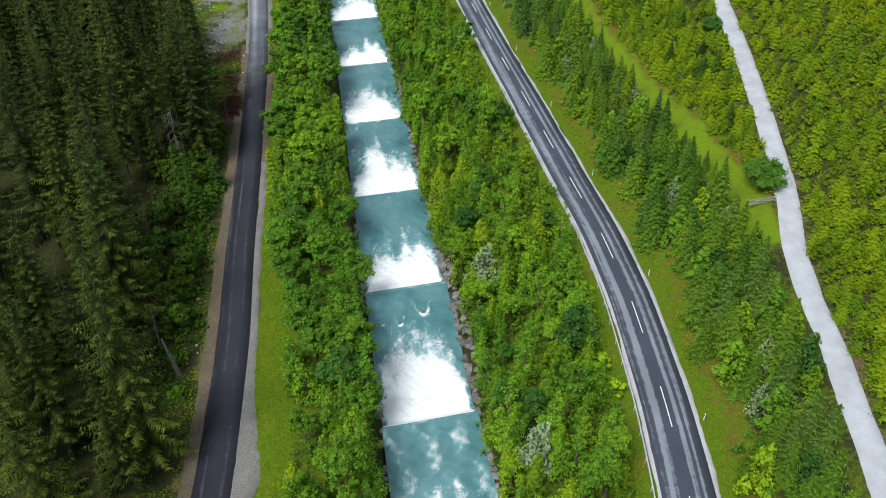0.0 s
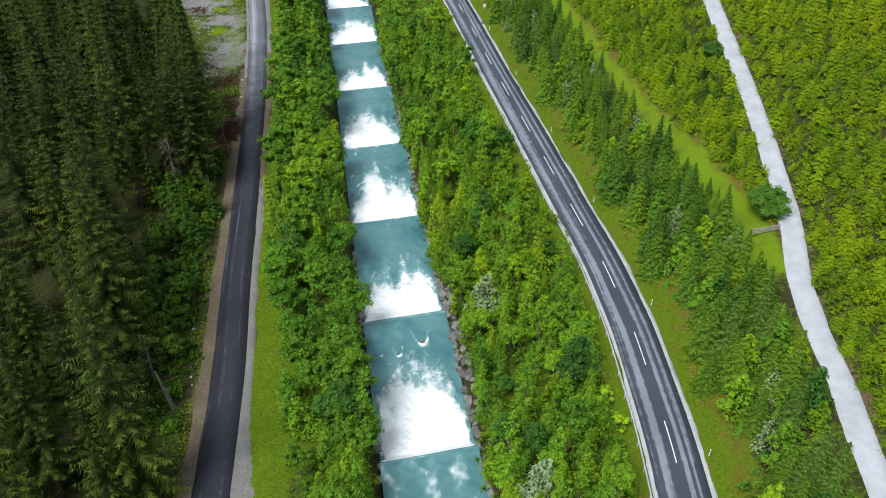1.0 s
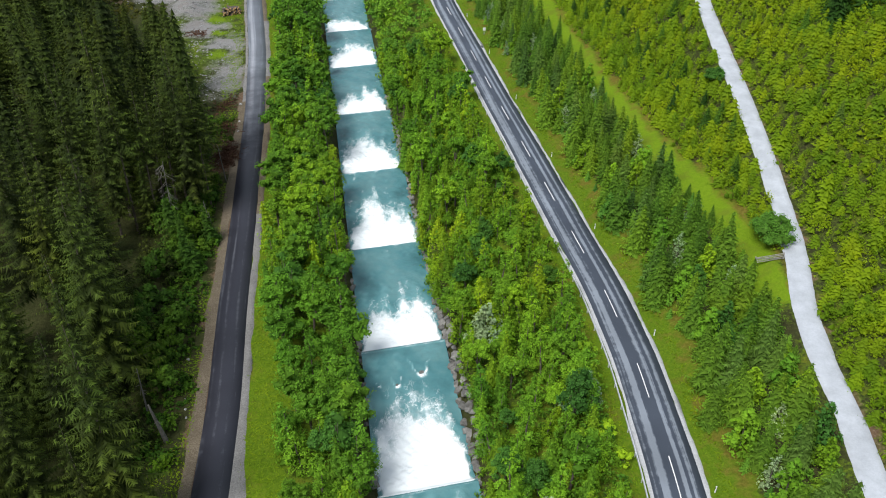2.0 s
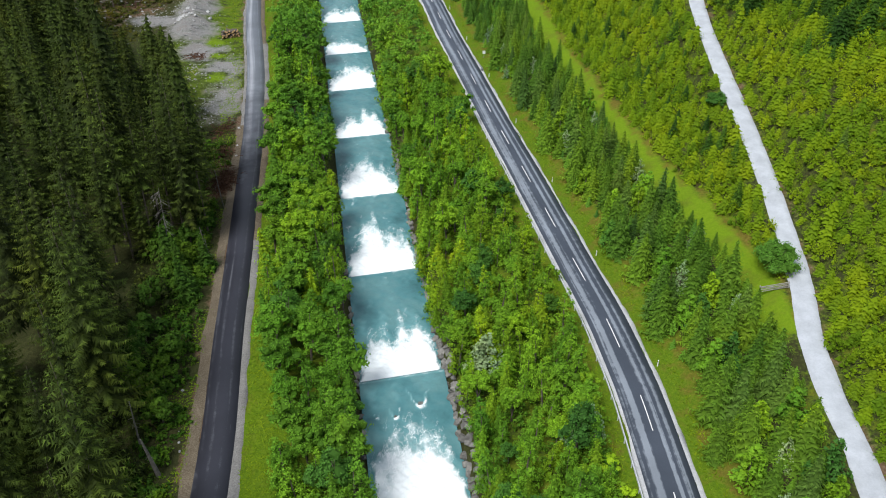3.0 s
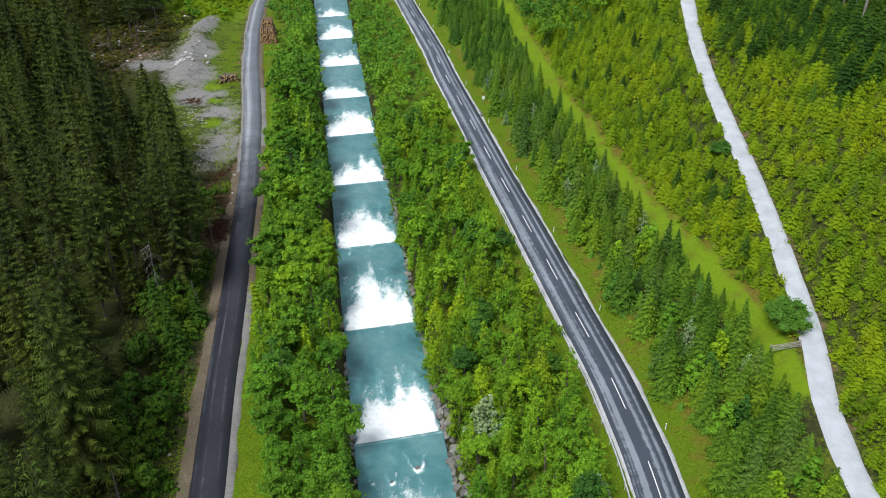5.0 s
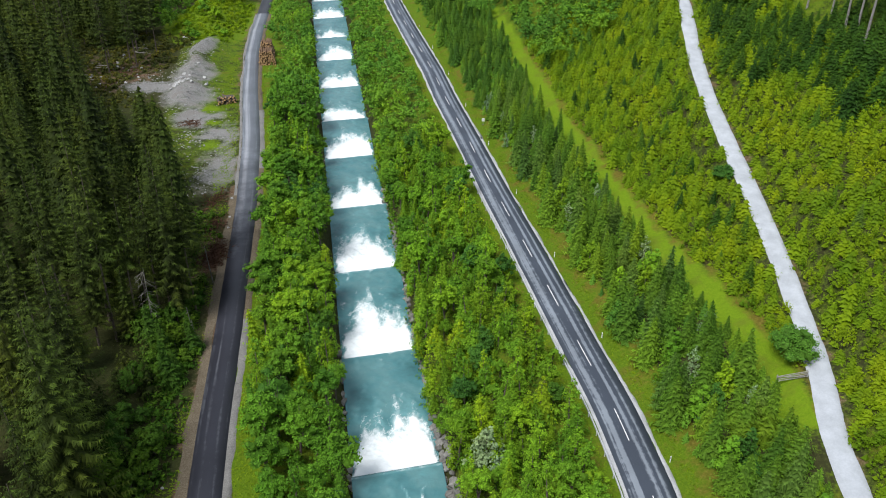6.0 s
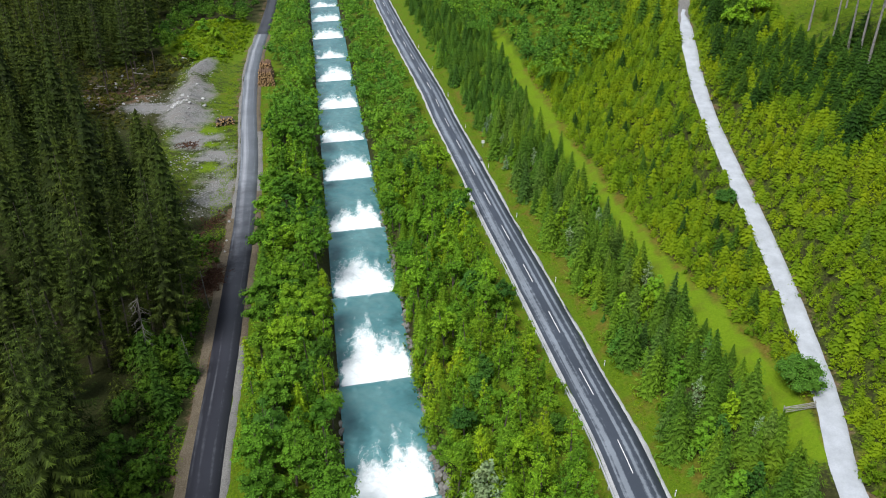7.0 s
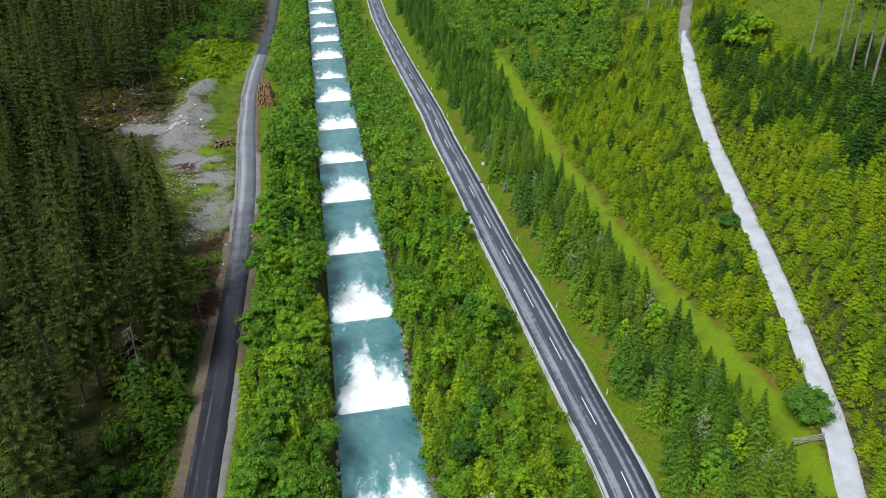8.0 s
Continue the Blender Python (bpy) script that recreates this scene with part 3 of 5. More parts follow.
def rough_stone(seed, flat=0.7):
    """A broken block: an icosphere pushed about and cut flat here and there."""
    rng = random.Random(seed)
    bm = bmesh.new()
    bmesh.ops.create_icosphere(bm, subdivisions=1, radius=0.5)
    cuts = [(Vector((rng.uniform(-1, 1), rng.uniform(-1, 1), rng.uniform(-1, 1))).normalized(), rng.uniform(0.26, 0.42)) for _ in range(6)]
    for v in bm.verts:
        v.co *= rng.uniform(0.85, 1.2)
        for n, d in cuts:
            over = v.co.dot(n) - d
            if over > 0:
                v.co -= n * over
        v.co.z *= flat
    me = bpy.data.meshes.new("stone")
    bm.to_mesh(me)
    bm.free()
    return me


STONES = [rough_stone(i) for i in range(8)]
for me in STONES:
    me.materials.append(STONE)
PALE = [rough_stone(20 + i) for i in range(4)]
for me in PALE:
    me.materials.append(PALE_STONE)


def build_weirs():
    """Sill beams across the river, one at each step."""
    for k, y0 in enumerate(WEIRS[8:24]):
        z = float(fall(y0))
        a = math.atan2(SKEW - 0.0, 1 - 0.153 * SKEW)
        base = tagged(new("weir"), "straight concrete sill with water pouring over it", "weir", "river steps")
        base.matrix_basis = pose(float(river_x(y0)), y0, z, 0, 0, math.degrees(a))
        bm = box(bmesh.new(), (13.6, 0.55, 2.2), pose(0, -0.35, -1.16), 0.06)
        part("sill", bm, CONCRETE, base)
        bm = box(bmesh.new(), (13.4, 0.16, 0.18), pose(0, 0.0, -0.12), 0.03)
        part("lip", bm, WEATHERED, base, "pale worn edge plank")


build_weirs()


def build_boulders():
    rng = random.Random(8)
    weirs = np.array(WEIRS)
    for i, (x, y, size) in enumerate(BOULDERS):
        k = int(np.searchsorted(weirs, y - SKEW * (x - river_x(y)), side="right")) - 1
        z = float(fall(weirs[k + 1])) + 0.12
        ob = tagged(new("boulder", STONES[i % 8]), "wet grey boulder breaking the river surface", "boulder", "boulders in the river")
        ob.matrix_basis = pose(x, y, z, rng.uniform(-15, 15), rng.uniform(-15, 15), rng.uniform(0, 360)) @ Matrix.Diagonal((size * 0.95, size * 0.75, size * 0.8, 1))


build_boulders()

# ---- road, track and path ----
road = ribbon("road", road_x, -40, 540, [(-3.05, -0.30), (-3.0, 0.10), (-1.5, 0.145), (0, 0.17), (1.5, 0.145), (3.0, 0.10), (3.05, -0.30)], lambda y: fall(y) + 7.0, ROAD_TAR)
tagged(road, "two-lane tarmac road with pale worn wheel bands", "road", kind="structure")
for side in (-1, 1):
    w = 0.85 if side > 0 else 0.75
    pr = [(2.9 * side, 0.085), (2.9 * side + 0.35 * side * w, 0.09), (2.9 * side + 0.8 * side * w, 0.06), (2.9 * side + 1.0 * side * w, -0.25)]
    ob = ribbon("road_shoulder", road_x, -40, 540, pr if side > 0 else pr[::-1], lambda y: fall(y) + 7.0, SHOULDER, 1.0, 0.17, 5 + side)
    tagged(ob, "narrow pale gravel shoulder along the tarmac road", "shoulder", kind="structure")
TRACK_CUT = [(-2.30, -0.3), (-2.25, 0.10), (0, 0.16), (2.25, 0.10), (2.30, -0.3)]


def track_z(y):
    return fall(y) + 3.0


for a, b, tar, words in ((20, 346, TRACK_TAR, "single-lane forest track, dark tarmac turning pale and worn"), (346, 540, FAR_TAR, "far stretch of dark tarmac track")):
    tagged(ribbon("track", track_x, a, b, TRACK_CUT, track_z, tar), words, "track", kind="structure")
for a, b, gravel, words in ((20, 182, BROWN_GRAVEL, "brown gravel verge of the forest track"), (182, 345, GREY_GRAVEL, "dusty grey verge of the forest track")):
    w = 1.0 if a < 100 else 0.45
    ob = ribbon("track_verge", track_x, a, b, [(-2.2 - 2.1 * w, -0.2), (-2.2 - 1.6 * w, 0.06), (-2.2 - 0.8 * w, 0.08), (-2.2, 0.085)], track_z, gravel, 1.0, 0.16, 9)
    tagged(ob, words, "verge", kind="structure")
for a, b, gravel, words in ((20, 132, GREY_GRAVEL, "grey gravel strip beside the forest track"), (132, 196, BROWN_GRAVEL, "brown earth strip beside the forest track"),
                            (196, 236, GREY_GRAVEL, "stony grey strip beside the forest track"), (236, 345, BROWN_GRAVEL, "brown earth strip beside the forest track")):
    ob = ribbon("track_verge", track_x, a, b, [(2.2, 0.085), (2.7, 0.08), (3.3, 0.05), (3.6, -0.2)], track_z, gravel, 1.0, 0.18, 10)
    for v in ob.data.vertices:
        past = v.co.x - float(track_x(v.co.y)) - 2.3
        v.co.x += 1.3 * max(0.0, past) * (1 - float(step(56, 82, v.co.y)))
    tagged(ob, words, "verge", kind="structure")
path = ribbon("path", path_x, 20, 241, [(-1.95, -0.25), (-1.6, 0.10), (-0.8, 0.17), (0.8, 0.17), (1.6, 0.10), (1.95, -0.25)], path_z, WHITE_GRAVEL, 1.0, 0.10, 12)
for v in path.data.vertices:
    if v.co.y > 226:
        mid = float(path_x(v.co.y)) + 0.3 * float(wobble(v.co.y, 0.0, 1.1))
        v.co.x = mid + (v.co.x - mid) * (1 - 0.72 * float(step(226, 240, v.co.y)))
tagged(path, "white gravel path climbing the hillside", "path", kind="structure")
ob = ribbon("path", path_x, 224, 276, [(-1.6, -0.25), (-1.3, 0.09), (-0.5, 0.05), (0, 0.12), (0.5, 0.05), (1.3, 0.09), (1.6, -0.25)], path_z, GREY_GRAVEL, 1.0, 0.25, 13)
tagged(ob, "rutted grey earth path leading into the wood", "path", kind="structure")


def build_markings():
    for k in range(-4, 29):
        y0 = 64.3 + 16.55 * k
        ob = ribbon("centre_dash", road_x, y0, y0 + 6.6, [(-0.06, 0.176), (0.06, 0.176)], lambda y: fall(y) + 7.0, PAINT_WHITE, 1.1)
        ob.parent = road


build_markings()


# ---- plants: crowns of many small leaves, built as arrays ----
def leaf_tris(c, n, size, rng, wide=0.75, axis=None):
    """Pointed leaves at the places c, facing n, one triangle each."""
    n = n / np.maximum(np.linalg.norm(n, axis=1, keepdims=True), 1e-6)
    a = rng.normal(size=c.shape) if axis is None else axis
    a = a - n * (a * n).sum(1, keepdims=True)
    a /= np.maximum(np.linalg.norm(a, axis=1, keepdims=True), 1e-6)
    b = np.cross(n, a)
    s = (size * rng.uniform(0.7, 1.35, len(c)))[:, None]
    v = np.stack([c + a * s * 0.62, c - a * s * 0.38 + b * s * wide * 0.5, c - a * s * 0.38 - b * s * wide * 0.5], 1).reshape(-1, 3)
    return v, np.arange(len(v)).reshape(-1, 3)


def clumped(rng, count, idx, clumps, spread):
    """Directions on each spray gathered round a few twig ends, and how deep each leaf sits."""
    k = rng.normal(size=(count, clumps, 3))
    k /= np.linalg.norm(k, axis=2, keepdims=True)
    k[:, :, 2] = np.where(k[:, :, 2] < -0.3, -k[:, :, 2], k[:, :, 2])
    out = rng.uniform(-0.16, 0.12, (count, clumps))
    which = rng.integers(0, clumps, len(idx))
    n = k[idx, which] + rng.normal(size=(len(idx), 3)) * spread
    n /= np.linalg.norm(n, axis=1, keepdims=True)
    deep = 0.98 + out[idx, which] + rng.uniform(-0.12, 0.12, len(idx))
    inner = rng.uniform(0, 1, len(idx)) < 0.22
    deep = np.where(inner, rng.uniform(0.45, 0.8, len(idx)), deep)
    return n, deep[:, None]


def inner_sprays(rng, c, br, coarse=False):
    """The dense inside of each leafy spray: a rough, dented lump that the outer leaves hide."""
    bm = bmesh.new()
    if coarse:
        bmesh.ops.create_cone(bm, segments=4, radius1=1.0, radius2=0.0, depth=1.7, cap_ends=True, cap_tris=True)
    else:
        bmesh.ops.create_icosphere(bm, subdivisions=1, radius=1.0)
    base = np.array([tuple(v.co) for v in bm.verts])
    tris = np.array([[v.index for v in fc.verts] for fc in bm.faces])
    bm.free()
    lump = base[None] * rng.uniform(0.45, 1.05, (len(c), len(base), 1)) * ((0.66 if coarse else 0.8) * br)[:, None, None] * np.array([1, 1, 0.85])
    v = (c[:, None] + lump).reshape(-1, 3)
    v[:, 2] = np.maximum(v[:, 2], 0.05)
    return v, (np.arange(len(c))[:, None, None] * len(base) + tris[None]).reshape(-1, 3)


def joined(a, b):
    """Two (places, triangles, painted inner shade) sets as one."""
    return np.concatenate([a[0], b[0]]), np.concatenate([a[1], b[1] + len(a[0])]), np.concatenate([a[2], b[2]])


def bush_arrays(seed, h, r, blobs, leaves, size, low=0.12, lean=0.6, coarse=False):
    """A broadleaf crown: rounded sprays round the tips of its limbs, each a shell of leaves with gaps between."""
    rng = np.random.default_rng(seed)
    d = rng.normal(size=(blobs, 3))
    d /= np.linalg.norm(d, axis=1, keepdims=True)
    d[:, 2] = np.abs(d[:, 2]) * 1.0 - 0.25
    k = rng.uniform(0.15, 0.95, (blobs, 1)) ** 0.8
    mid = h * (low + 1) / 2 * 0.92
    c = d * k * np.array([r, r, h * (1 - low) * 0.5]) + np.array([0, 0, mid])
    c[0] = (rng.normal() * 0.2 * r, rng.normal() * 0.2 * r, h * 0.88)
    br = r * rng.uniform(0.2, 0.42, blobs)
    idx = rng.integers(0, blobs, leaves)
    n, deep = clumped(rng, blobs, idx, 7, 0.26)
    p = c[idx] + n * br[idx][:, None] * deep * np.array([1, 1, 0.85])
    p[:, 2] = np.maximum(p[:, 2], 0.15)
    face = n * 1.0 + np.array([0, 0, lean * 0.7]) + rng.normal(size=n.shape) * 0.24
    v, f = leaf_tris(p, face, np.full(leaves, size), rng)
    cv, cf = inner_sprays(rng, c, br, coarse)
    # deeper leaves get more painted shade, the inner lumps a fixed 0.8
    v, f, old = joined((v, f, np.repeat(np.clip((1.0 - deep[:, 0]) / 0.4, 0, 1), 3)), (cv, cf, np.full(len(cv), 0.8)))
    return v, f, c, old


def spire_arrays(seed, h, r, leaves, size, sprays=18):
    """A young pointed broadleaf: leafy sprays set round a cone, smaller towards the tip."""
    rng = np.random.default_rng(seed)
    t = (np.arange(sprays) + rng.uniform(0, 0.8, sprays)) / sprays * 0.93 + 0.06
    a = np.arange(sprays) * 2.4 + rng.uniform(-0.5, 0.5, sprays)
    rad = r * (1 - t) ** 0.75 * rng.uniform(0.45, 0.9, sprays)
    c = np.stack([rad * np.cos(a), rad * np.sin(a), h * t * 0.97], 1)
    br = r * (0.42 * (1 - t) + 0.15) * rng.uniform(0.8, 1.25, sprays)
    weight = br ** 1.6
    idx = rng.choice(sprays, leaves, p=weight / weight.sum())
    n, deep = clumped(rng, sprays, idx, 8, 0.3)
    p = c[idx] + n * br[idx][:, None] * deep
    p[:, 2] = np.maximum(p[:, 2], 0.1)
    face = n + np.array([0, 0, 0.4]) + rng.normal(size=(leaves, 3)) * 0.25
    v, f = leaf_tris(p, face, np.full(leaves, size), rng)
    cv, cf = inner_sprays(rng, c, br, True)
    # shade is painted by leaf depth, and evenly on the inner lumps
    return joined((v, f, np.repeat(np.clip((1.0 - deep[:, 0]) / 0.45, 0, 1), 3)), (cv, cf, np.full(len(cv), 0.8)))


def fan_arrays(seed, h, r, whorls, boughs, twigs, low=0.04, size=0.3, droop=0.3, lift=0.3, shape=0.85, wide=0.4, fan=0.38, ragged=0.23, skirt=0.0):
    """A conifer crown: whorls of boughs round a straight stem, each bough a flat fan of pointed twigs with an upturned tip."""
    rng = np.random.default_rng(seed)
    P, N, S, A, Q = [], [], [], [], []
    up = np.array([0, 0, 1.0])
    for w in range(whorls):
        t = min(max((w + rng.uniform(-0.3, 0.3)) / whorls, 0.0), 0.97)
        z0 = h * (low + (0.97 - low) * t)
        k = max(4, round(boughs * (1 - 0.4 * t)))
        turn = rng.uniform(0, 6.28)
        for b in range(k):
            a = turn + 6.283 * b / k + rng.uniform(-0.25, 0.25)
            long = r * (1 - t) ** shape * rng.uniform(0.91 - ragged, 0.91 + ragged) + 0.35 * size
            m = max(2, round(twigs * min(1.0, long / r)))
            q = (np.arange(m) + rng.uniform(0.35, 0.75, m)) / m
            q = np.concatenate([q, q, [0.97]])
            hand = np.concatenate([np.ones(m), -np.ones(m), [0.0]])
            out, side = np.array([math.cos(a), math.sin(a), 0]), np.array([-math.sin(a), math.cos(a), 0])
            fall_of = droop * rng.uniform(0.6, 1.4)
            zz = z0 + rng.uniform(-0.35, 0.35) * h / whorls - fall_of * long * q + lift * long * q ** 3
            way = out * np.where(hand == 0, 1.0, 0.66)[:, None] + side * (hand * rng.uniform(0.6, 0.95, len(q)))[:, None] + up * (0.9 * lift * q ** 2 - 0.6 * fall_of)[:, None]
            way /= np.linalg.norm(way, axis=1, keepdims=True)
            twig = (fan * long * (1.06 - q) + size) * rng.uniform(0.75, 1.2, len(q))
            pos = out * (long * q)[:, None] + up * zz[:, None] + way * (0.38 * twig)[:, None]
            P.append(pos)
            N.append(up * 0.8 + out * 0.65 + side * (hand * 0.25)[:, None] + rng.normal(size=pos.shape) * 0.24)
            S.append(twig)
            A.append(way)
            Q.append(q)
    P = np.concatenate(P)
    P[:, 2] = np.maximum(P[:, 2], 0.06)
    v, f = leaf_tris(P, np.concatenate(N), np.concatenate(S), rng, wide, np.concatenate(A))
    # painted shade rises from the bough's tip in towards the stem
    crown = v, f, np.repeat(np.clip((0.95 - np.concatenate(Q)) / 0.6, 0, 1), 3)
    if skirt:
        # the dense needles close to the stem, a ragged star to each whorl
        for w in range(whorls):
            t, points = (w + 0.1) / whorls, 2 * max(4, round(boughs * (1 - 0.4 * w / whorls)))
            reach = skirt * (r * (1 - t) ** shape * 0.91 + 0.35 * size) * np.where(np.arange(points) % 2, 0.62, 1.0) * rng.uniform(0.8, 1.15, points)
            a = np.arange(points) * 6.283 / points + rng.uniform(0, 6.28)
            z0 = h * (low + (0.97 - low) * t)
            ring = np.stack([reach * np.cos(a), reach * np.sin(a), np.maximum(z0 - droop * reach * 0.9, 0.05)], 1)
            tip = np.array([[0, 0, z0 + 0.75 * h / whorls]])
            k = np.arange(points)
            # shade painted on the star: half at the rim, full at the stem
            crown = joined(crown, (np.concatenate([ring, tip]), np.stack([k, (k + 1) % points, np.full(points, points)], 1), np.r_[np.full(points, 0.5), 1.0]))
    return crown


def stems(seed, h, centres, thick, count=5):
    """Trunk with limbs that reach into the crown."""
    rng = random.Random(seed)
    bm = bmesh.new()
    x = y = 0.0
    for i in range(3):
        nx, ny = x + rng.uniform(-0.12, 0.12) * h / 6, y + rng.uniform(-0.12, 0.12) * h / 6
        rod(bm, (x, y, h * 0.25 * i - (0.4 if i == 0 else 0)), (nx, ny, h * 0.25 * (i + 1)), thick * (1 - 0.27 * i), thick * (1 - 0.27 * (i + 1)), 6)
        x, y = nx, ny
    for c in list(centres)[:count]:
        z0 = h * rng.uniform(0.2, 0.5)
        rod(bm, (0, 0, z0), tuple(c), thick * 0.4, thick * 0.12, 4)
    return bm


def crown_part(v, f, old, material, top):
    """The crown's mesh, with shade painted on the leaves behind the fresh tips."""
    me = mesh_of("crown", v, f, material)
    put_attr(me, "inner_shade", old)
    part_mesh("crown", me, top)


def bush_tree(seed, name, label, category, group, material, h=7.0, r=2.6, blobs=15, leaves=640, size=0.42, bark=BARK, low=0.10):
    top = tagged(new(name), label, category, group)
    if blobs:
        v, f, c, old = bush_arrays(seed, h, r, blobs, leaves, size, low)
    else:
        (v, f, old), c = spire_arrays(seed, h, r, leaves, size), []
    crown_part(v, f, old, material, top)
    part("trunk", stems(seed, h, c, 0.05 + 0.014 * h), bark, top)
    top.location = (0, 0, -500)
    return top


def tier_tree(seed, name, label, category, group, material, h, r, whorls, boughs, twigs, size=0.26):
    top = tagged(new(name), label, category, group)
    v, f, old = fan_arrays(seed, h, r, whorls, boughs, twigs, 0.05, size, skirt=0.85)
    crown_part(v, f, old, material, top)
    part("trunk", rod(bmesh.new(), (0, 0, -0.4), (0, 0, h * 0.95), 0.04 + 0.008 * h, 0.015, 6), BARK, top)
    top.location = (0, 0, -500)
    return top


def spruce_tree(seed, name, label, category, group, material, h, r, whorls, boughs, twigs, low=0.08, size=0.5, thick=0.2, dead=0, shape=0.72, skirt=0.0):
    top = tagged(new(name), label, category, group)
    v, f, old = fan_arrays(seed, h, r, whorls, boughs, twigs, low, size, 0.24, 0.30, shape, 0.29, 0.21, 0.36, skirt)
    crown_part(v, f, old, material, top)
    bm = rod(bmesh.new(), (0, 0, -0.5), (0, 0, h * 0.97), thick, 0.02, 7)
    rng = random.Random(seed)
    for _ in range(dead):
        z, a, s = rng.uniform(0.1, max(low, 0.3)) * h, rng.uniform(0, 6.28), rng.uniform(0.5, 1.8)
        rod(bm, (0, 0, z), (math.cos(a) * s, math.sin(a) * s, z - 0.25 * s), 0.035, 0.01, 4)
    part("trunk", bm, BARK, top)
    top.location = (0, 0, -500)
    return top


def scatter(x0, x1, y0, y1, gap, keep, seed):
    """Places on a jittered lattice where keep(x, y) holds."""
    rng = np.random.default_rng(seed)
    X, Y = np.meshgrid(np.arange(x0, x1, gap), np.arange(y0, y1, gap))
    X[1::2] += gap * 0.5
    X, Y = X + rng.uniform(-0.38, 0.38, X.shape) * gap, Y + rng.uniform(-0.38, 0.38, Y.shape) * gap
    ok = keep(X, Y)
    return X[ok], Y[ok]


def seen_side(x, y, more=6.0):
    """The part of the valley that the walk passes over."""
    return (np.abs(x) < 24 + more + 0.47 * y) & (y > 40)


def plant(models, xs, ys, seed, scale=(0.8, 1.2), tilt=5.0, sink=0.05, weights=None):
    rng = random.Random(seed)
    zs = ground_z(xs, ys)
    for x, y, z in zip(xs.tolist(), ys.tolist(), zs.tolist()):
        model = rng.choices(models, weights)[0]
        s = rng.uniform(*scale)
        m = pose(x, y, z - sink, rng.uniform(-tilt, tilt), rng.uniform(-tilt, tilt), rng.uniform(0, 360))
        copy_thing(model, m @ Matrix.Diagonal((s * rng.uniform(0.9, 1.12), s * rng.uniform(0.9, 1.12), s * rng.uniform(0.88, 1.15), 1)))


def plant_joined(name, label, category, models, material, xs, ys, seed, scale):
    """A stand too dense to count, as one mesh of leaves. models: arrays of (places, quads)."""
    rng = np.random.default_rng(seed)
    zs = ground_z(xs, ys)
    V, F, at, own, old = [], [], 0, [], []
    which = rng.integers(0, len(models), len(xs))
    for x, y, z, w in zip(xs, ys, zs, which):
        v, f = models[w][:2]
        a, s = rng.uniform(0, 6.283), rng.uniform(*scale)
        ca, sa = math.cos(a) * s, math.sin(a) * s
        V.append(np.stack([v[:, 0] * ca - v[:, 1] * sa + x, v[:, 0] * sa + v[:, 1] * ca + y, v[:, 2] * s * rng.uniform(0.85, 1.2) + z - 0.05], 1))
        F.append(f + at)
        at += len(v)
        own.append(np.full(len(v), rng.uniform(0, 1)))
        old.append(models[w][-1])
    me = mesh_of(name, np.concatenate(V), np.concatenate(F), material)
    put_attr(me, "plant", np.concatenate(own))
    # each plant brings along the shade painted inside its crown
    put_attr(me, "inner_shade", np.concatenate(old))
    ob = new(name, me)
    return tagged(ob, label, category, kind="stuff")


def remove_model(models):
    for top in models:
        for o in (*top.children_recursive, top):
            bpy.data.objects.remove(o)


def clearing(x, y, grow=1.0):
    inside = np.zeros(np.shape(x), bool)
    for a, b, w, h in CLEAR:
        inside |= np.hypot((x - a) / (w * grow + 1), (y - b) / (h * grow + 1)) < 1
    return inside


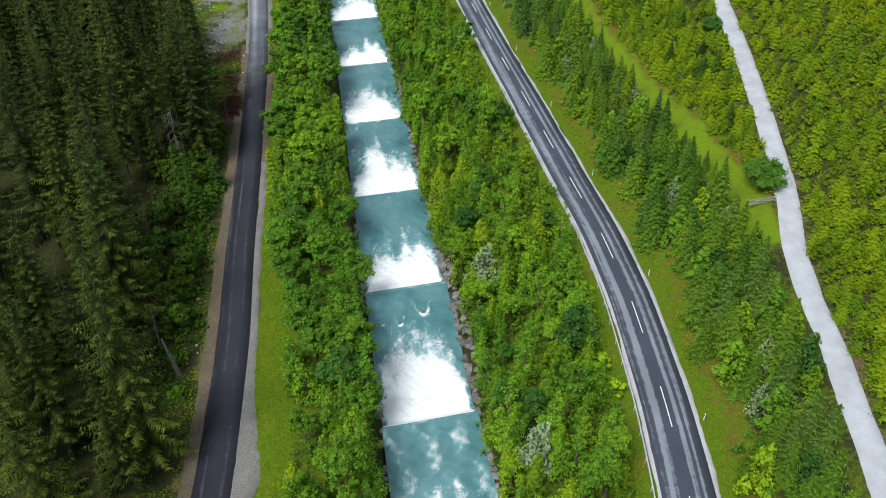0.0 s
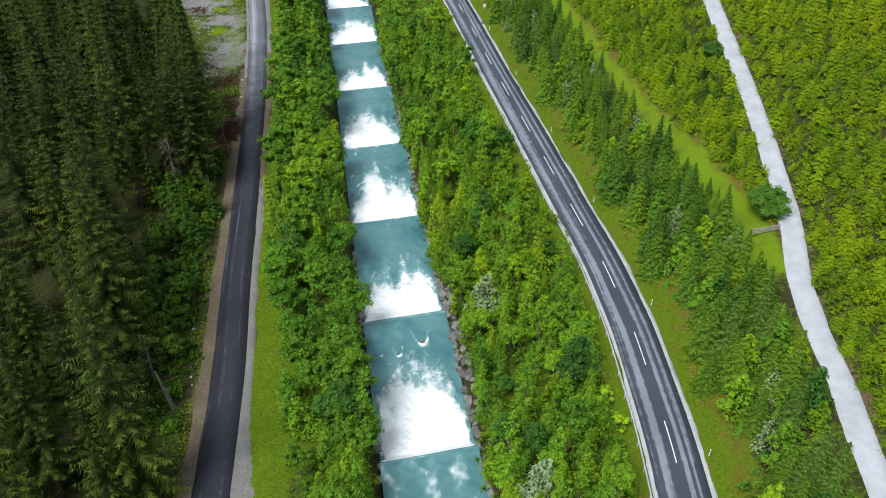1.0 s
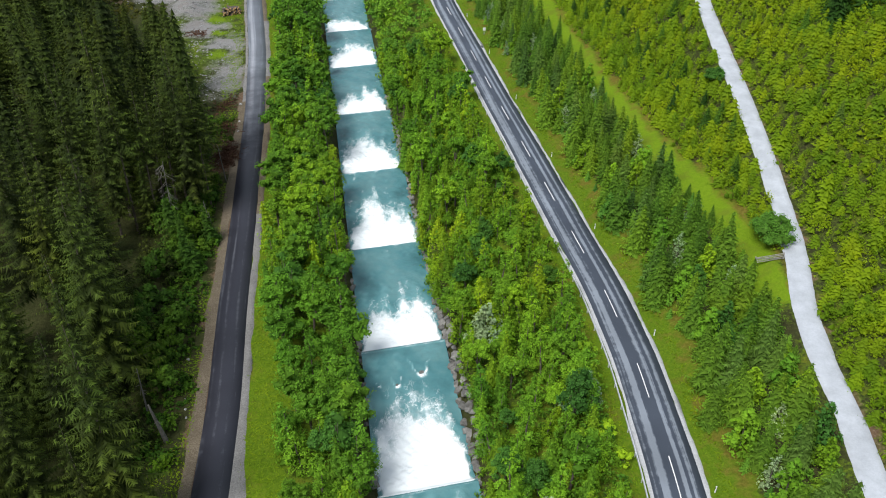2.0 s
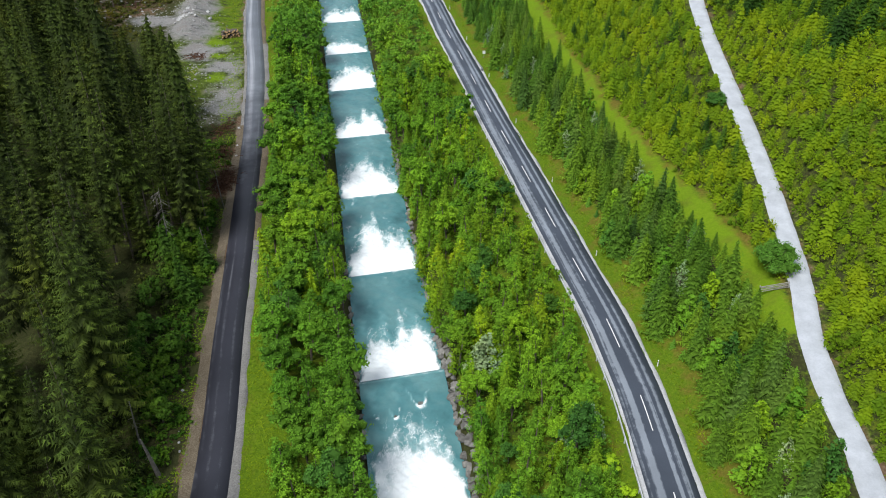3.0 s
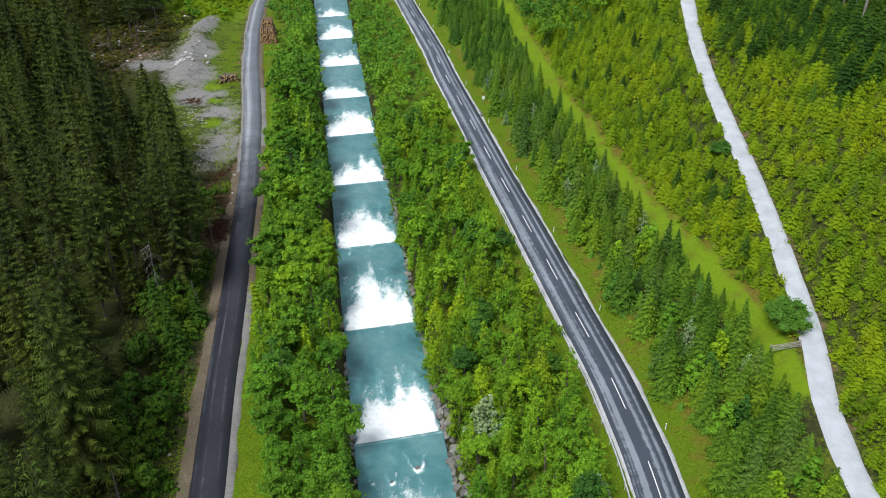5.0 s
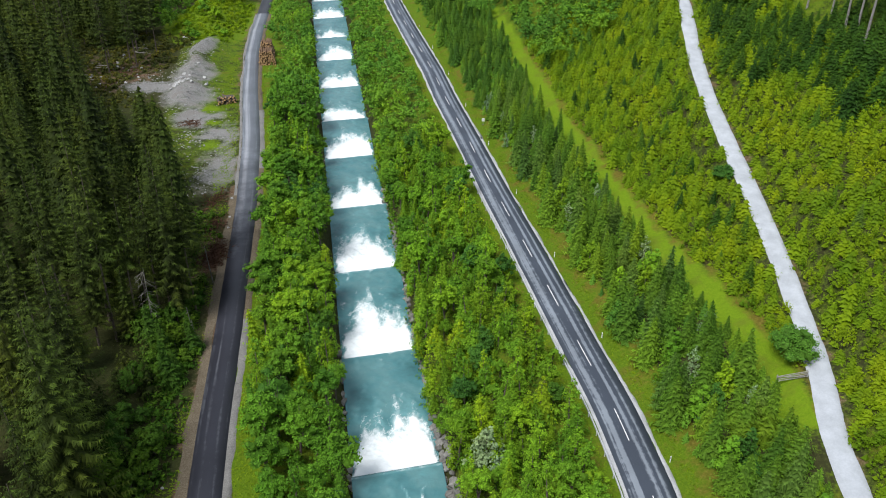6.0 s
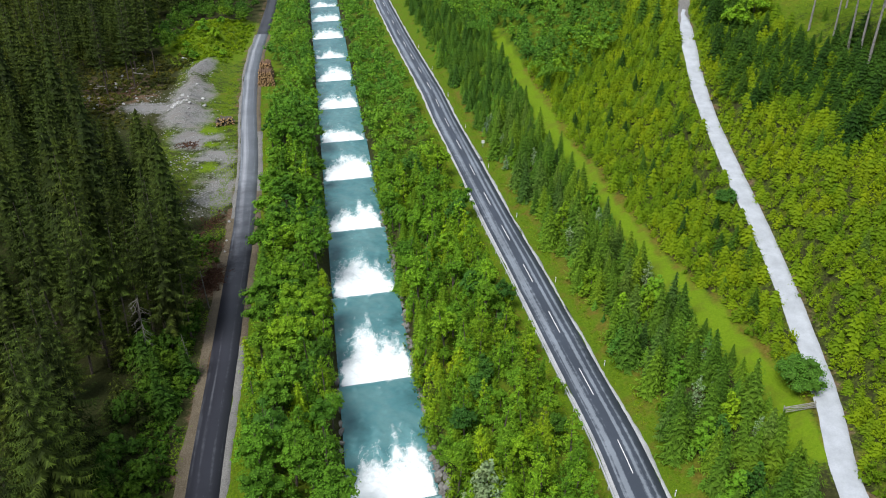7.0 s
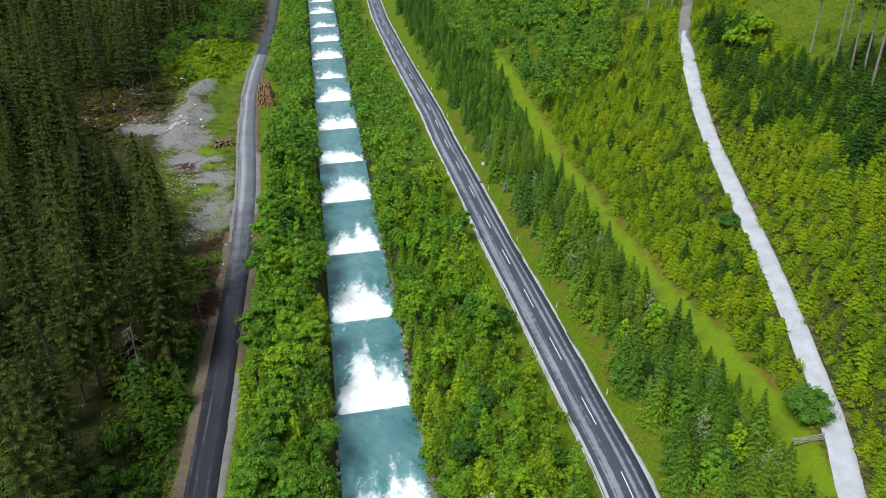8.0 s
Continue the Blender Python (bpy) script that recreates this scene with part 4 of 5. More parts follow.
# ---- the spruce forest beyond the track ----
def build_forest():
    lab, grp = "tall dark green spruce with drooping boughs", "forest spruces"
    forms = [(34, 5.3, 0.10), (31, 5.0, 0.14), (36, 5.6, 0.18), (27, 4.8, 0.08), (33, 4.7, 0.22)]
    near = [spruce_tree(100 + i, "spruce", lab, "tree", grp, NEEDLE_DARK, h, r, 27, 9, 16, low, 0.38, 0.3, 8) for i, (h, r, low) in enumerate(forms)]
    big = [spruce_tree(110 + i, "spruce", lab, "tree", grp, NEEDLE_DARK, h, 1.22 * r, 22, 9, 7, low, 0.55, 0.3, 8, 0.66, 0.6) for i, (h, r, low) in enumerate(forms)]

    def hollow(x, y):
        """A gap in the stand where bare stems and the dark floor show."""
        return np.hypot((x + 48.5 + 0.3 * (y - 113)) / 5.0, (y - 113) / 10) < 1

    # the tallest along the edge: x, y, height of the top
    edge_trees = [(-34.6, 62.5, 38.5), (-44.0, 86.5, 38.0), (-46.8, 93.5, 35.5), (-49.5, 102.5, 34.0), (-56.2, 131.0, 39.0), (-44.2, 132.0, 34.5), (-65.0, 147.0, 36.5),
                  (-47.4, 149.0, 34.5), (-46.2, 142.0, 25.0), (-62.6, 182.0, 25.0), (-52.5, 160.0, 30.0), (-56.5, 172.0, 27.0)]
    ex, ey = np.array(edge_trees)[:, 0], np.array(edge_trees)[:, 1]

    def keep(x, y):
        off = track_x(y) - x
        edge = np.interp(y, [72, 80, 122, 128, 145, 160, 176], [6.8, 14.5, 14.5, 8.5, 9.0, 9.0, 11.0]) + 1.0 * np.sin(y * 0.23)
        room = np.hypot(x[..., None] - ex, y[..., None] - ey).min(-1)
        return (off > edge) & (room > 4.2) & seen_side(x, y, 0) & ~hollow(x, y) & ~clearing(x, y, 1.15) & ~((off < 38) & (y > 196)) & ~((y > 238) & (y < 292) & (x > -126))
    xs, ys = scatter(-150, -30, 42, 330, 7.4, keep, 11)
    for trees, ok, seed, scale in ((near, ys < 140, 12, (0.42, 1.08)), (big, (ys >= 140) & (ys < 168), 19, (0.55, 1.05)), (big, ys >= 168, 20, (0.5, 0.95))):
        plant(trees, xs[ok], ys[ok], seed, scale, 2.5, 0.2)
    rng = random.Random(21)
    xs, ys = scatter(-112, -60, 184, 222, 5.6, lambda x, y: (track_x(y) - x > 17 + 0.35 * (y - 184)) & ~((y > 196) & (x < -104)), 22)
    edge_trees += [(x, y, 23.0 - 0.42 * (y - 182) - rng.uniform(0, 5)) for x, y in zip(xs.tolist(), ys.tolist())]
    for i, (x, y, top) in enumerate(edge_trees):
        k, z, slim = (2, float(ground_z(x, y)) - 0.2, 0.86) if 120 < y < 175 and x > -60 else (i % 4, float(ground_z(x, y)) - 0.2, 1.15)
        high = (top - z) / forms[k][0]
        copy_thing((near if y < 140 else big)[k], pose(x, y, z, 0, 0, rng.uniform(0, 360)) @ Matrix.Diagonal((min(1.1, high * slim), min(1.1, high * slim), high, 1)))
    bare = [spruce_tree(116 + i, "spruce", "tall spruce with a bare lower trunk and dead twigs", "tree", grp, NEEDLE_DARK, 30, 3.6, 14, 8, 7, 0.5, 0.45, 0.22, 18) for i in range(2)]
    plant(bare, np.array([-53.0, -50.5, -48.3, -60.5, -51.8, -42.6]), np.array([125.0, 128.5, 133.5, 127.0, 137.0, 135.0]), 20, (0.85, 1.05), 2.0, 0.2)
    xs, ys = scatter(-75, -30, 44, 172, 1.7, lambda x, y: (track_x(y) - x > 4.9 + 0.7 * np.sin(y * 0.5)) & (track_x(y) - x < 11) & (y > 70) & ~((y > 146) & (y < 160) & (track_x(y) - x < 8)), 58)
    dark = [fan_arrays(155 + i, h, 2.3, 8, 6, 4, 0.02, 0.4) for i, h in enumerate((4.5, 6.5))]
    xd, yd = scatter(-100, -34, 42, 150, 3.8, lambda x, y: (track_x(y) - x > 9) & (track_x(y) - x < 17) & seen_side(x, y, 0), 63)
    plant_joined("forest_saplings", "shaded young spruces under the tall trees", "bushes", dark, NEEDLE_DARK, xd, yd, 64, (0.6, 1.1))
    scrub = [spire_arrays(150 + i, h, 1.2, 90, 0.42, 7) for i, h in enumerate((0.8, 1.4, 2.2))]
    plant_joined("forest_edge_scrub", "green scrub and weeds along the forest edge", "bushes", scrub, LEAF_UNDER, xs, ys, 59, (0.5, 1.2))
    # a thin stand on the slope behind the clearing
    sparse = [spruce_tree(120 + i, "spruce", "tall spruce with a bare grey lower trunk", "tree", grp, NEEDLE_DARK, 32, 3.9, 18, 8, 6, 0.30, 0.5, 0.24, 12) for i in range(2)]
    xs, ys = scatter(-128, -92, 240, 292, 9.5, lambda x, y: x < -94 + 6 * np.sin(y), 13)
    plant(sparse, xs, ys, 14, (0.85, 1.1), 2.0, 0.2)
    remove_model(near + big + sparse + bare)
    # broadleaf undergrowth along the forest's edge
    under = [bush_tree(140 + i, "edge_shrub", "green broadleaf shrub at the forest edge", "shrub", "forest edge shrubs", LEAF_EDGE, 4.6, 2.1, 18, 1000, 0.3) for i in range(3)]
    under.append(tier_tree(145, "edge_spruce", "young green spruce at the forest edge", "tree", "forest edge shrubs", NEEDLE_MID, 7.5, 2.3, 13, 7, 6))
    xs, ys = scatter(-75, -30, 46, 200, 3.0, lambda x, y: (track_x(y) - x > 5.4 + 0.9 * np.sin(y * 0.4)) & (track_x(y) - x < np.where((y > 90) & (y < 136), 14.0, 9.5)) & (np.sin(y * 0.21 + 1) > -0.6) & (y > 84) & (y < 142), 15)
    plant(under, xs, ys, 16, (0.6, 1.5), weights=[2, 2, 2, 2.5])
    remove_model(under)
    far = [fan_arrays(160 + i, 31, 4.8, 17, 7, 2, 0.1, 0.8, 0.3, 0.26, 0.75, 0.36, 0.3, 0.36, 0.75) for i in range(3)]
    xs, ys = scatter(-260, -86, 320, 470, 8.6, lambda x, y: (track_x(y) - x > 24 + 8 * np.sin(y * 0.05)) & seen_side(x, y, 20) & (np.hypot((x + 86) / 20, (y - 345) / 40) > 1), 17)
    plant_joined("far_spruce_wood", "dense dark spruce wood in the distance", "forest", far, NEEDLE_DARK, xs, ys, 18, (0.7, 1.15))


build_forest()


# ---- broadleaf trees along both banks ----
def bank_models(seed, group, name, leaf, far):
    """Bank trees; those far off carry fewer, larger leaves."""
    more, size = (0.75, 0.235) if far else (1.2, 0.175)
    lab = "green %s with a rounded leafy crown" % name
    sizes = [(7.4, 2.15, 34, 1750), (6.2, 1.95, 30, 1450), (8.2, 2.0, 36, 1700), (5.8, 1.75, 0, 1100), (7.2, 1.85, 0, 1300)]
    made = [bush_tree(seed + i, name, lab, "tree", group, leaf, h, r, b, int(n * more), size, low=0.26) for i, (h, r, b, n) in enumerate(sizes)]
    pointed = "yellow-green %s sapling with a pointed crown" % name
    made.append(bush_tree(seed + 5, name, pointed, "tree", group, LEAF_YELLOW, 6.6, 1.55, 0, int(1150 * more), size))
    made.append(bush_tree(seed + 6, name, "dark green %s with a dense crown" % name, "tree", group, LEAF_DARK, 6.8, 2.2, 28, int(1500 * more), size))
    made.append(bush_tree(seed + 7, name, "slender %s with an upright leafy crown" % name, "tree", group, leaf, 7.8, 1.5, 0, int(1150 * more), size))
    for i, (h, r, mt) in enumerate([(6.8, 1.7, leaf), (5.6, 1.5, LEAF_YELLOW)]):
        made.append(tier_tree(seed + 8 + i, name, "pointed %s sapling with fresh green tips" % name, "tree", group, mt, h, r, 12, 7, 4 if far else 6, 0.22))
    return made


def build_banks():
    def left(x, y):
        u = x - river_x(y)
        verge = np.interp(y, [40, 88, 104, 330], [6.8, 6.2, 3.3, 3.2])
        yard = (y > 264) & (y < 303) & (x < track_x(y) + 11) | (y > 240) & (y < 275) & (x < track_x(y) + 6.5)
        return (u < -7.6) & (x > track_x(y) + 2.3 + verge) & ~yard

    def middle(x, y):
        return (x - river_x(y) > np.where((y > 76) & (y < 108), 7.6, 6.5)) & (x < road_x(y) - np.interp(y, [110, 150], [6.9, 7.8]))
    for far in (False, True):
        group, weights = "alders between track and river", [4, 4, 4, 2, 2, 1, 3, 3, 2, 1]
        models = bank_models(200, group, "alder", LEAF_ALDER_OLD, far)
        xs, ys = scatter(-90, 5, 42, 236, 3.05, left, 21)
        ok = (ys >= 150) == far
        plant(models, xs[ok], ys[ok], 22 + far, (0.8, 1.62), 6, 0.1, weights)
        remove_model(models)
        group, weights = "willows between river and road", [1, 2, 1, 3, 3, 6, 1, 3, 2, 6]
        models = bank_models(220, group, "willow", LEAF_ALDER, far)
        xs, ys = scatter(-45, 30, 42, 205, 2.75, middle, 23)
        ok = (ys >= 140) == far
        plant(models, xs[ok], ys[ok], 24 + 3 * far, (0.66, 1.32), 6, 0.1, weights)
        remove_model(models)
    low = [bush_tree(240 + i, "willow_shrub", "low yellow-green willow shrub", "shrub", "low shrubs on the river bank", LEAF_YELLOW, 2.6, 1.5, 8, 380, 0.36) for i in range(2)]
    xs, ys = scatter(-20, 24, 48, 190, 3.0, lambda x, y: (x < road_x(y) - 5.6) & (x > road_x(y) - 7.4), 25)
    plant(low, xs, ys, 26, (0.5, 1.1))
    remove_model(low)
    silver = [bush_tree(250 + i, "silver_willow", "silvery grey-green willow bush", "shrub", "silver willows", LEAF_SILVER, 5.2, 1.7, 0, 1700, 0.22) for i in range(2)]
    px = np.array([6.4, 17.8, 11.2])
    py = np.array([96.5, 80.0, 61.5])
    plant(silver, px, py, 27, (1.4, 1.6))
    remove_model(silver)
    under = [spire_arrays(270 + i, h, r, 70, 0.34, 8) for i, (h, r) in enumerate([(1.6, 1.4), (2.3, 1.4), (3.2, 1.3), (4.0, 1.3)])]
    xs, ys = scatter(-60, 8, 42, 268, 2.5, left, 51)
    xm, ym = scatter(-35, 26, 42, 215, 2.2, lambda x, y: (x - river_x(y) > np.where((y > 76) & (y < 108), 7.3, 5.9)) & (x < road_x(y) - 6.3), 52)
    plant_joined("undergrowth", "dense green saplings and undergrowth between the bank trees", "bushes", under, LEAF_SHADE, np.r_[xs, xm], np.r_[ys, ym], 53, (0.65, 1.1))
    xs, ys = scatter(-90, 0, 205, 330, 2.6, lambda x, y: (x - river_x(y) > 6.9) & (x - river_x(y) < 12) | (x - river_x(y) < -6.9) & (x - river_x(y) > -11) & (y > 260), 60)
    plant_joined("far_undergrowth", "green undergrowth along the distant banks", "bushes", under, LEAF_ALDER_YOUNG, xs, ys, 61, (0.8, 1.5))
    far = [bush_arrays(260 + i, 7.0, 2.4, 14, 260, 0.42, coarse=True) for i in range(4)]
    xs, ys = scatter(-110, 5, 236, 480, 3.6, left, 28)
    xm, ym = scatter(-70, 15, 205, 480, 3.8, middle, 29)
    plant_joined("far_alder_belt", "belts of green alders along the river in the distance", "trees", far, LEAF_FAR, np.r_[xs, xm], np.r_[ys, ym], 30, (0.7, 1.2))


build_banks()


# ---- right of the road: mixed young wood, grass strip, thicket ----
def strip_half(y):
    return np.interp(y, [60, 95, 110, 150, 200, 230, 290, 320], [0, 3.4, 2.6, 2.3, 2.6, 2.3, 1.6, 0])


def build_right_wood():
    def wood(x, y, back):
        limit = np.where(y > 106, strip_x(y) - strip_half(y) - back, np.minimum(path_x(y) - back - 3.2, np.where(y > 90, 44.4 - back, 99)))
        return (x > road_x(y) + 6.9 + 0.8 * np.sin(y * 0.3)) & (x < limit)

    def small_wood(x, y):
        return wood(x, y, 0.0)

    def tall_wood(x, y):
        return wood(x, y, 0.9)

    def between_wood(x, y):
        return wood(x, y, 0.0) & ~wood(x, y, 0.9)
    grp = "young wood beside the road"
    young = [tier_tree(300 + i, "young_spruce", "young green spruce with tiered upturned boughs", "tree", grp, mt, h, r, w, 8, 6)
             for i, (h, r, w, mt) in enumerate([(9.2, 2.5, 15, NEEDLE_YOUNG), (7.4, 2.2, 13, NEEDLE_YOUNG), (5.8, 2.0, 11, NEEDLE_YOUNG), (8.2, 2.3, 14, NEEDLE_BLUE), (8.6, 2.4, 14, NEEDLE_FRESH)])]
    broad = [bush_tree(310 + i, "rowan", "green broadleaf tree with a leafy crown", "tree", grp, mt, h, 1.7, 0, 1100, 0.32)
             for i, (h, mt) in enumerate([(6.0, LEAF_ALDER), (5.0, LEAF_DARK), (5.6, LEAF_YELLOW)])]
    grey = [bush_tree(318, "grey_shrub", "half-bare shrub with grey twigs and few leaves", "shrub", grp, LEAF_SILVER, 4.6, 1.3, 0, 420, 0.18)]
    xs, ys = scatter(-30, 50, 42, 330, 2.5, small_wood, 54)
    sapling = [spire_arrays(280 + i, h, r, 150, 0.38, 9) for i, (h, r) in enumerate([(2.4, 1.2), (3.0, 1.2)])]
    sapling += [fan_arrays(285 + i, h, 1.4, 6, 6, 2, 0.03, 0.24, skirt=0.9) for i, h in enumerate((3.0, 4.0))]
    plant_joined("saplings", "young broadleaf and conifer saplings filling the roadside wood", "bushes", sapling, LEAF_FAR, xs, ys, 55, (0.45, 0.85))
    far_cone = [fan_arrays(370 + i, h, 2.4, 9, 7, 2, 0.03, 0.34, 0.3, 0.3, 0.75, skirt=0.9, ragged=0.32) for i, h in enumerate((7.2, 5.8, 4.8))]
    xs, ys = scatter(-60, 50, 228, 420, 3.2, lambda x, y: np.where(y < 296, tall_wood(x, y), (x > road_x(y) + 8.5) & (x < road_x(y) + 24)), 67)
    xe, ye = scatter(-10, 70, 236, 360, 6.5, lambda x, y: (x > strip_x(y) + strip_half(y) + 1.0) & (x < strip_x(y) + 34), 69)
    xs, ys = np.r_[xs, xe], np.r_[ys, ye]
    plant_joined("far_young_spruces", "distant rows of young spruces beside the road", "trees", far_cone, LEAF_CONE, xs, ys, 68, (0.5, 1.15))
    xs, ys = scatter(-30, 50, 42, 228, 3.0, tall_wood, 31)
    near = ys < 108
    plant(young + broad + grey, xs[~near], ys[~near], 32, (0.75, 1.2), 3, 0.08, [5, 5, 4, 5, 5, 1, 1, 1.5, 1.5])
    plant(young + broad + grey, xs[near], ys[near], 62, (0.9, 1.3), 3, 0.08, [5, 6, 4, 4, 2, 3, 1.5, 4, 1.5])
    xs, ys = scatter(-30, 50, 42, 228, 3.0, between_wood, 66)
    plant(young[1:3], xs, ys, 66, (0.5, 0.75), 3, 0.08)

    # young spruces in the thicket and on the felled slope
    xs, ys = scatter(60, 100, 60, 205, 11.0, lambda x, y: (x > path_x(y) + 5) & seen_side(x, y, 2), 33)
    plant(young, xs, ys, 34, (0.32, 0.6), 4)
    mid = [tier_tree(320 + i, "slope_spruce", "dark green young spruce with tiered boughs", "tree", "spruces on the felled slope", NEEDLE_MID, h, r, 12, 7, 4, 0.32)
           for i, (h, r) in enumerate([(7.6, 2.8), (6.0, 2.4)])]
    xs, ys = scatter(60, 110, 154, 236, 3.4, lambda x, y: (x > path_x(y) + 4.5) & ((x < 77 - 0.10 * (y - 185)) & (y > 176) | (y < 190) & (x > 71)) & seen_side(x, y, 2), 35)
    plant(mid, xs, ys, 36, (0.7, 1.15), 4)
    xs, ys = scatter(25, 56, 112, 236, 6.0, lambda x, y: (x < path_x(y) - 3.5) & (x > strip_x(y) + strip_half(y) + 2.0), 56)
    plant(mid + young[1:3], xs, ys, 57, (0.45, 0.8), 3)
    crest = [bush_tree(325 + i, "slope_alder", "bright green broadleaf tree at the top of the slope", "tree", "broadleaf trees on the slope", LEAF_ALDER, 7.5, 3.0, 34, 2600, 0.34) for i in range(2)]
    plant(crest, np.array([70.0, 72.5, 74.5, 69.0]), np.array([221.0, 225.0, 219.0, 214.0]), 44, (0.8, 1.1), 4)
    remove_model(crest)
    # the lone bush that leans over the path
    lone = [bush_tree(330, "path_bush", "dark green broadleaf bush leaning over the path", "shrub", "", LEAF_DARK, 4.4, 2.8, 56, 3800, 0.19, low=0.0)]
    plant(lone, np.array([48.7]), np.array([106.6]), 37, (1.12, 1.22))
    plant(lone, np.array([51.6]), np.array([152.6]), 38, (0.72, 0.8))
    remove_model(young + broad + grey + lone + mid)

    def thicket(x, y):
        far_side = (x > path_x(y) + 2.35) & ((x < 79) | (y < 165))
        near_side = (x < path_x(y) - 2.5) & (x > strip_x(y) + strip_half(y) + 0.3) & (y > 104)
        return (far_side | near_side) & seen_side(x, y, 3) & (y < 262)
    small = [spire_arrays(340 + i, h, 1.4, 130, 0.21, 11) for i, h in enumerate((1.7, 2.3, 2.0))]
    small += [fan_arrays(345 + i, h, 1.45, 5, 7, 2, 0.03, 0.17, 0.25, 0.3, 0.62, 0.42, 0.34, 0.32, 0.88) for i, h in enumerate((1.8, 2.3, 2.9, 2.0))]
    xs, ys = scatter(20, 135, 42, 262, 1.6, thicket, 38)
    plant_joined("thicket", "dense yellow-green thicket of young conifers and low bushes", "bushes", small, LEAF_FIELD, xs, ys, 39, (0.6, 1.4))
    far = [bush_arrays(350 + i, 8.0, 2.7, 14, 240, 0.46, coarse=True) for i in range(4)]
    xs, ys = scatter(-50, 130, 236, 410, 4.0, lambda x, y: (x > np.where(y > 292, road_x(y) + 20, strip_x(y))) & (x < road_x(y) + 95) & ((y > 262) | (np.abs(x - strip_x(y)) > strip_half(y) + 0.4) & (x < 48)) & (np.abs(x - strip_x(y)) > strip_half(y) + 0.4) & ~((x > 58) & (y < 285)), 40)
    plant_joined("far_broadleaf_wood", "dense green broadleaf wood in the distance", "forest", far, LEAF_FAR, xs, ys, 41, (0.65, 1.15))


build_right_wood()


def build_tall_trunks():
    """Old spruces with long bare trunks on the felled slope and at the wood's edge."""
    old = [spruce_tree(400 + i, "old_spruce", "tall old spruce with a long bare grey trunk", "tree", "old spruces on the slope", NEEDLE_DARK, 27, 2.8, 11, 8, 5, 0.55, 0.5, 0.26, 3) for i in range(2)]
    for top in old:
        for o in top.children:
            if o.name.startswith("trunk"):
                o.data.materials[0] = BARK_GREY
    px = np.array([80.7, 83.3, 83.1, 82.7, 82.9, 90, 95, 101, 55.6, 58.8, 60.3, 63.2, 63.8, 66, 72, 70, 78, 84, 57, 61])
    py = np.array([201.2, 194.5, 186.4, 180.5, 176.5, 206, 199, 215, 285, 261, 268, 260.5, 256, 270, 262, 283, 272, 280, 296, 300])
    plant(old, px, py, 42, (0.9, 1.1), 1.5, 0.2)
    remove_model(old)


build_tall_trunks()


# ---- roadside things ----
def road_frame(y, off, lift=0.0):
    """The pose of something beside the road, x across and y along it."""
    slope = float(road_x(y + 1) - road_x(y - 1)) / 2
    k = 1 / math.hypot(1, slope)
    return pose(float(road_x(y)) + off * k, y - off * slope * k, float(fall(y)) + 7.0 + lift, 0, 0, math.degrees(-math.atan(slope)))


def build_guardrail():
    rail = tagged(new("guardrail"), "galvanised steel guardrail on short posts beside the road", "guardrail")
    y0, y1, off = 30.0, 188.0, -3.95
    ys = np.arange(y0, y1 + 0.1, 2.0)
    prof = [(0.00, 0.44), (0.09, 0.49), (0.09, 0.54), (0.0, 0.585), (0.09, 0.63), (0.09, 0.70), (0.0, 0.75), (-0.06, 0.75), (-0.06, 0.44)]
    V = []
    for y in ys.tolist():
        m = road_frame(y, off, 0.06)
        drop = 0.0 if y < y1 - 6 else 0.55 * (y - (y1 - 6)) / 6
        V += [tuple(m @ Vector((a, 0, b - drop))) for a, b in prof]
    n, k = len(ys), len(prof)
    F = [(i * k + j, i * k + (j + 1) % k, (i + 1) * k + (j + 1) % k, (i + 1) * k + j) for i in range(n - 1) for j in range(k)]
    part_mesh("beam", mesh_of("beam", V, F, STEEL), rail)
    bm = bmesh.new()
    box(bm, (0.10, 0.14, 1.1), pose(0, 0, 0.2))
    box(bm, (0.12, 0.10, 0.12), pose(0.06, 0, 0.58))
    first = part("post", bm, STEEL, rail)
    first.matrix_basis = road_frame(y0 + 1, off - 0.1, 0.06)
    for y in np.arange(y0 + 5, y1, 4.0).tolist():
        part_mesh("post", first.data, rail, m=road_frame(y, off - 0.1, 0.06))


build_guardrail()


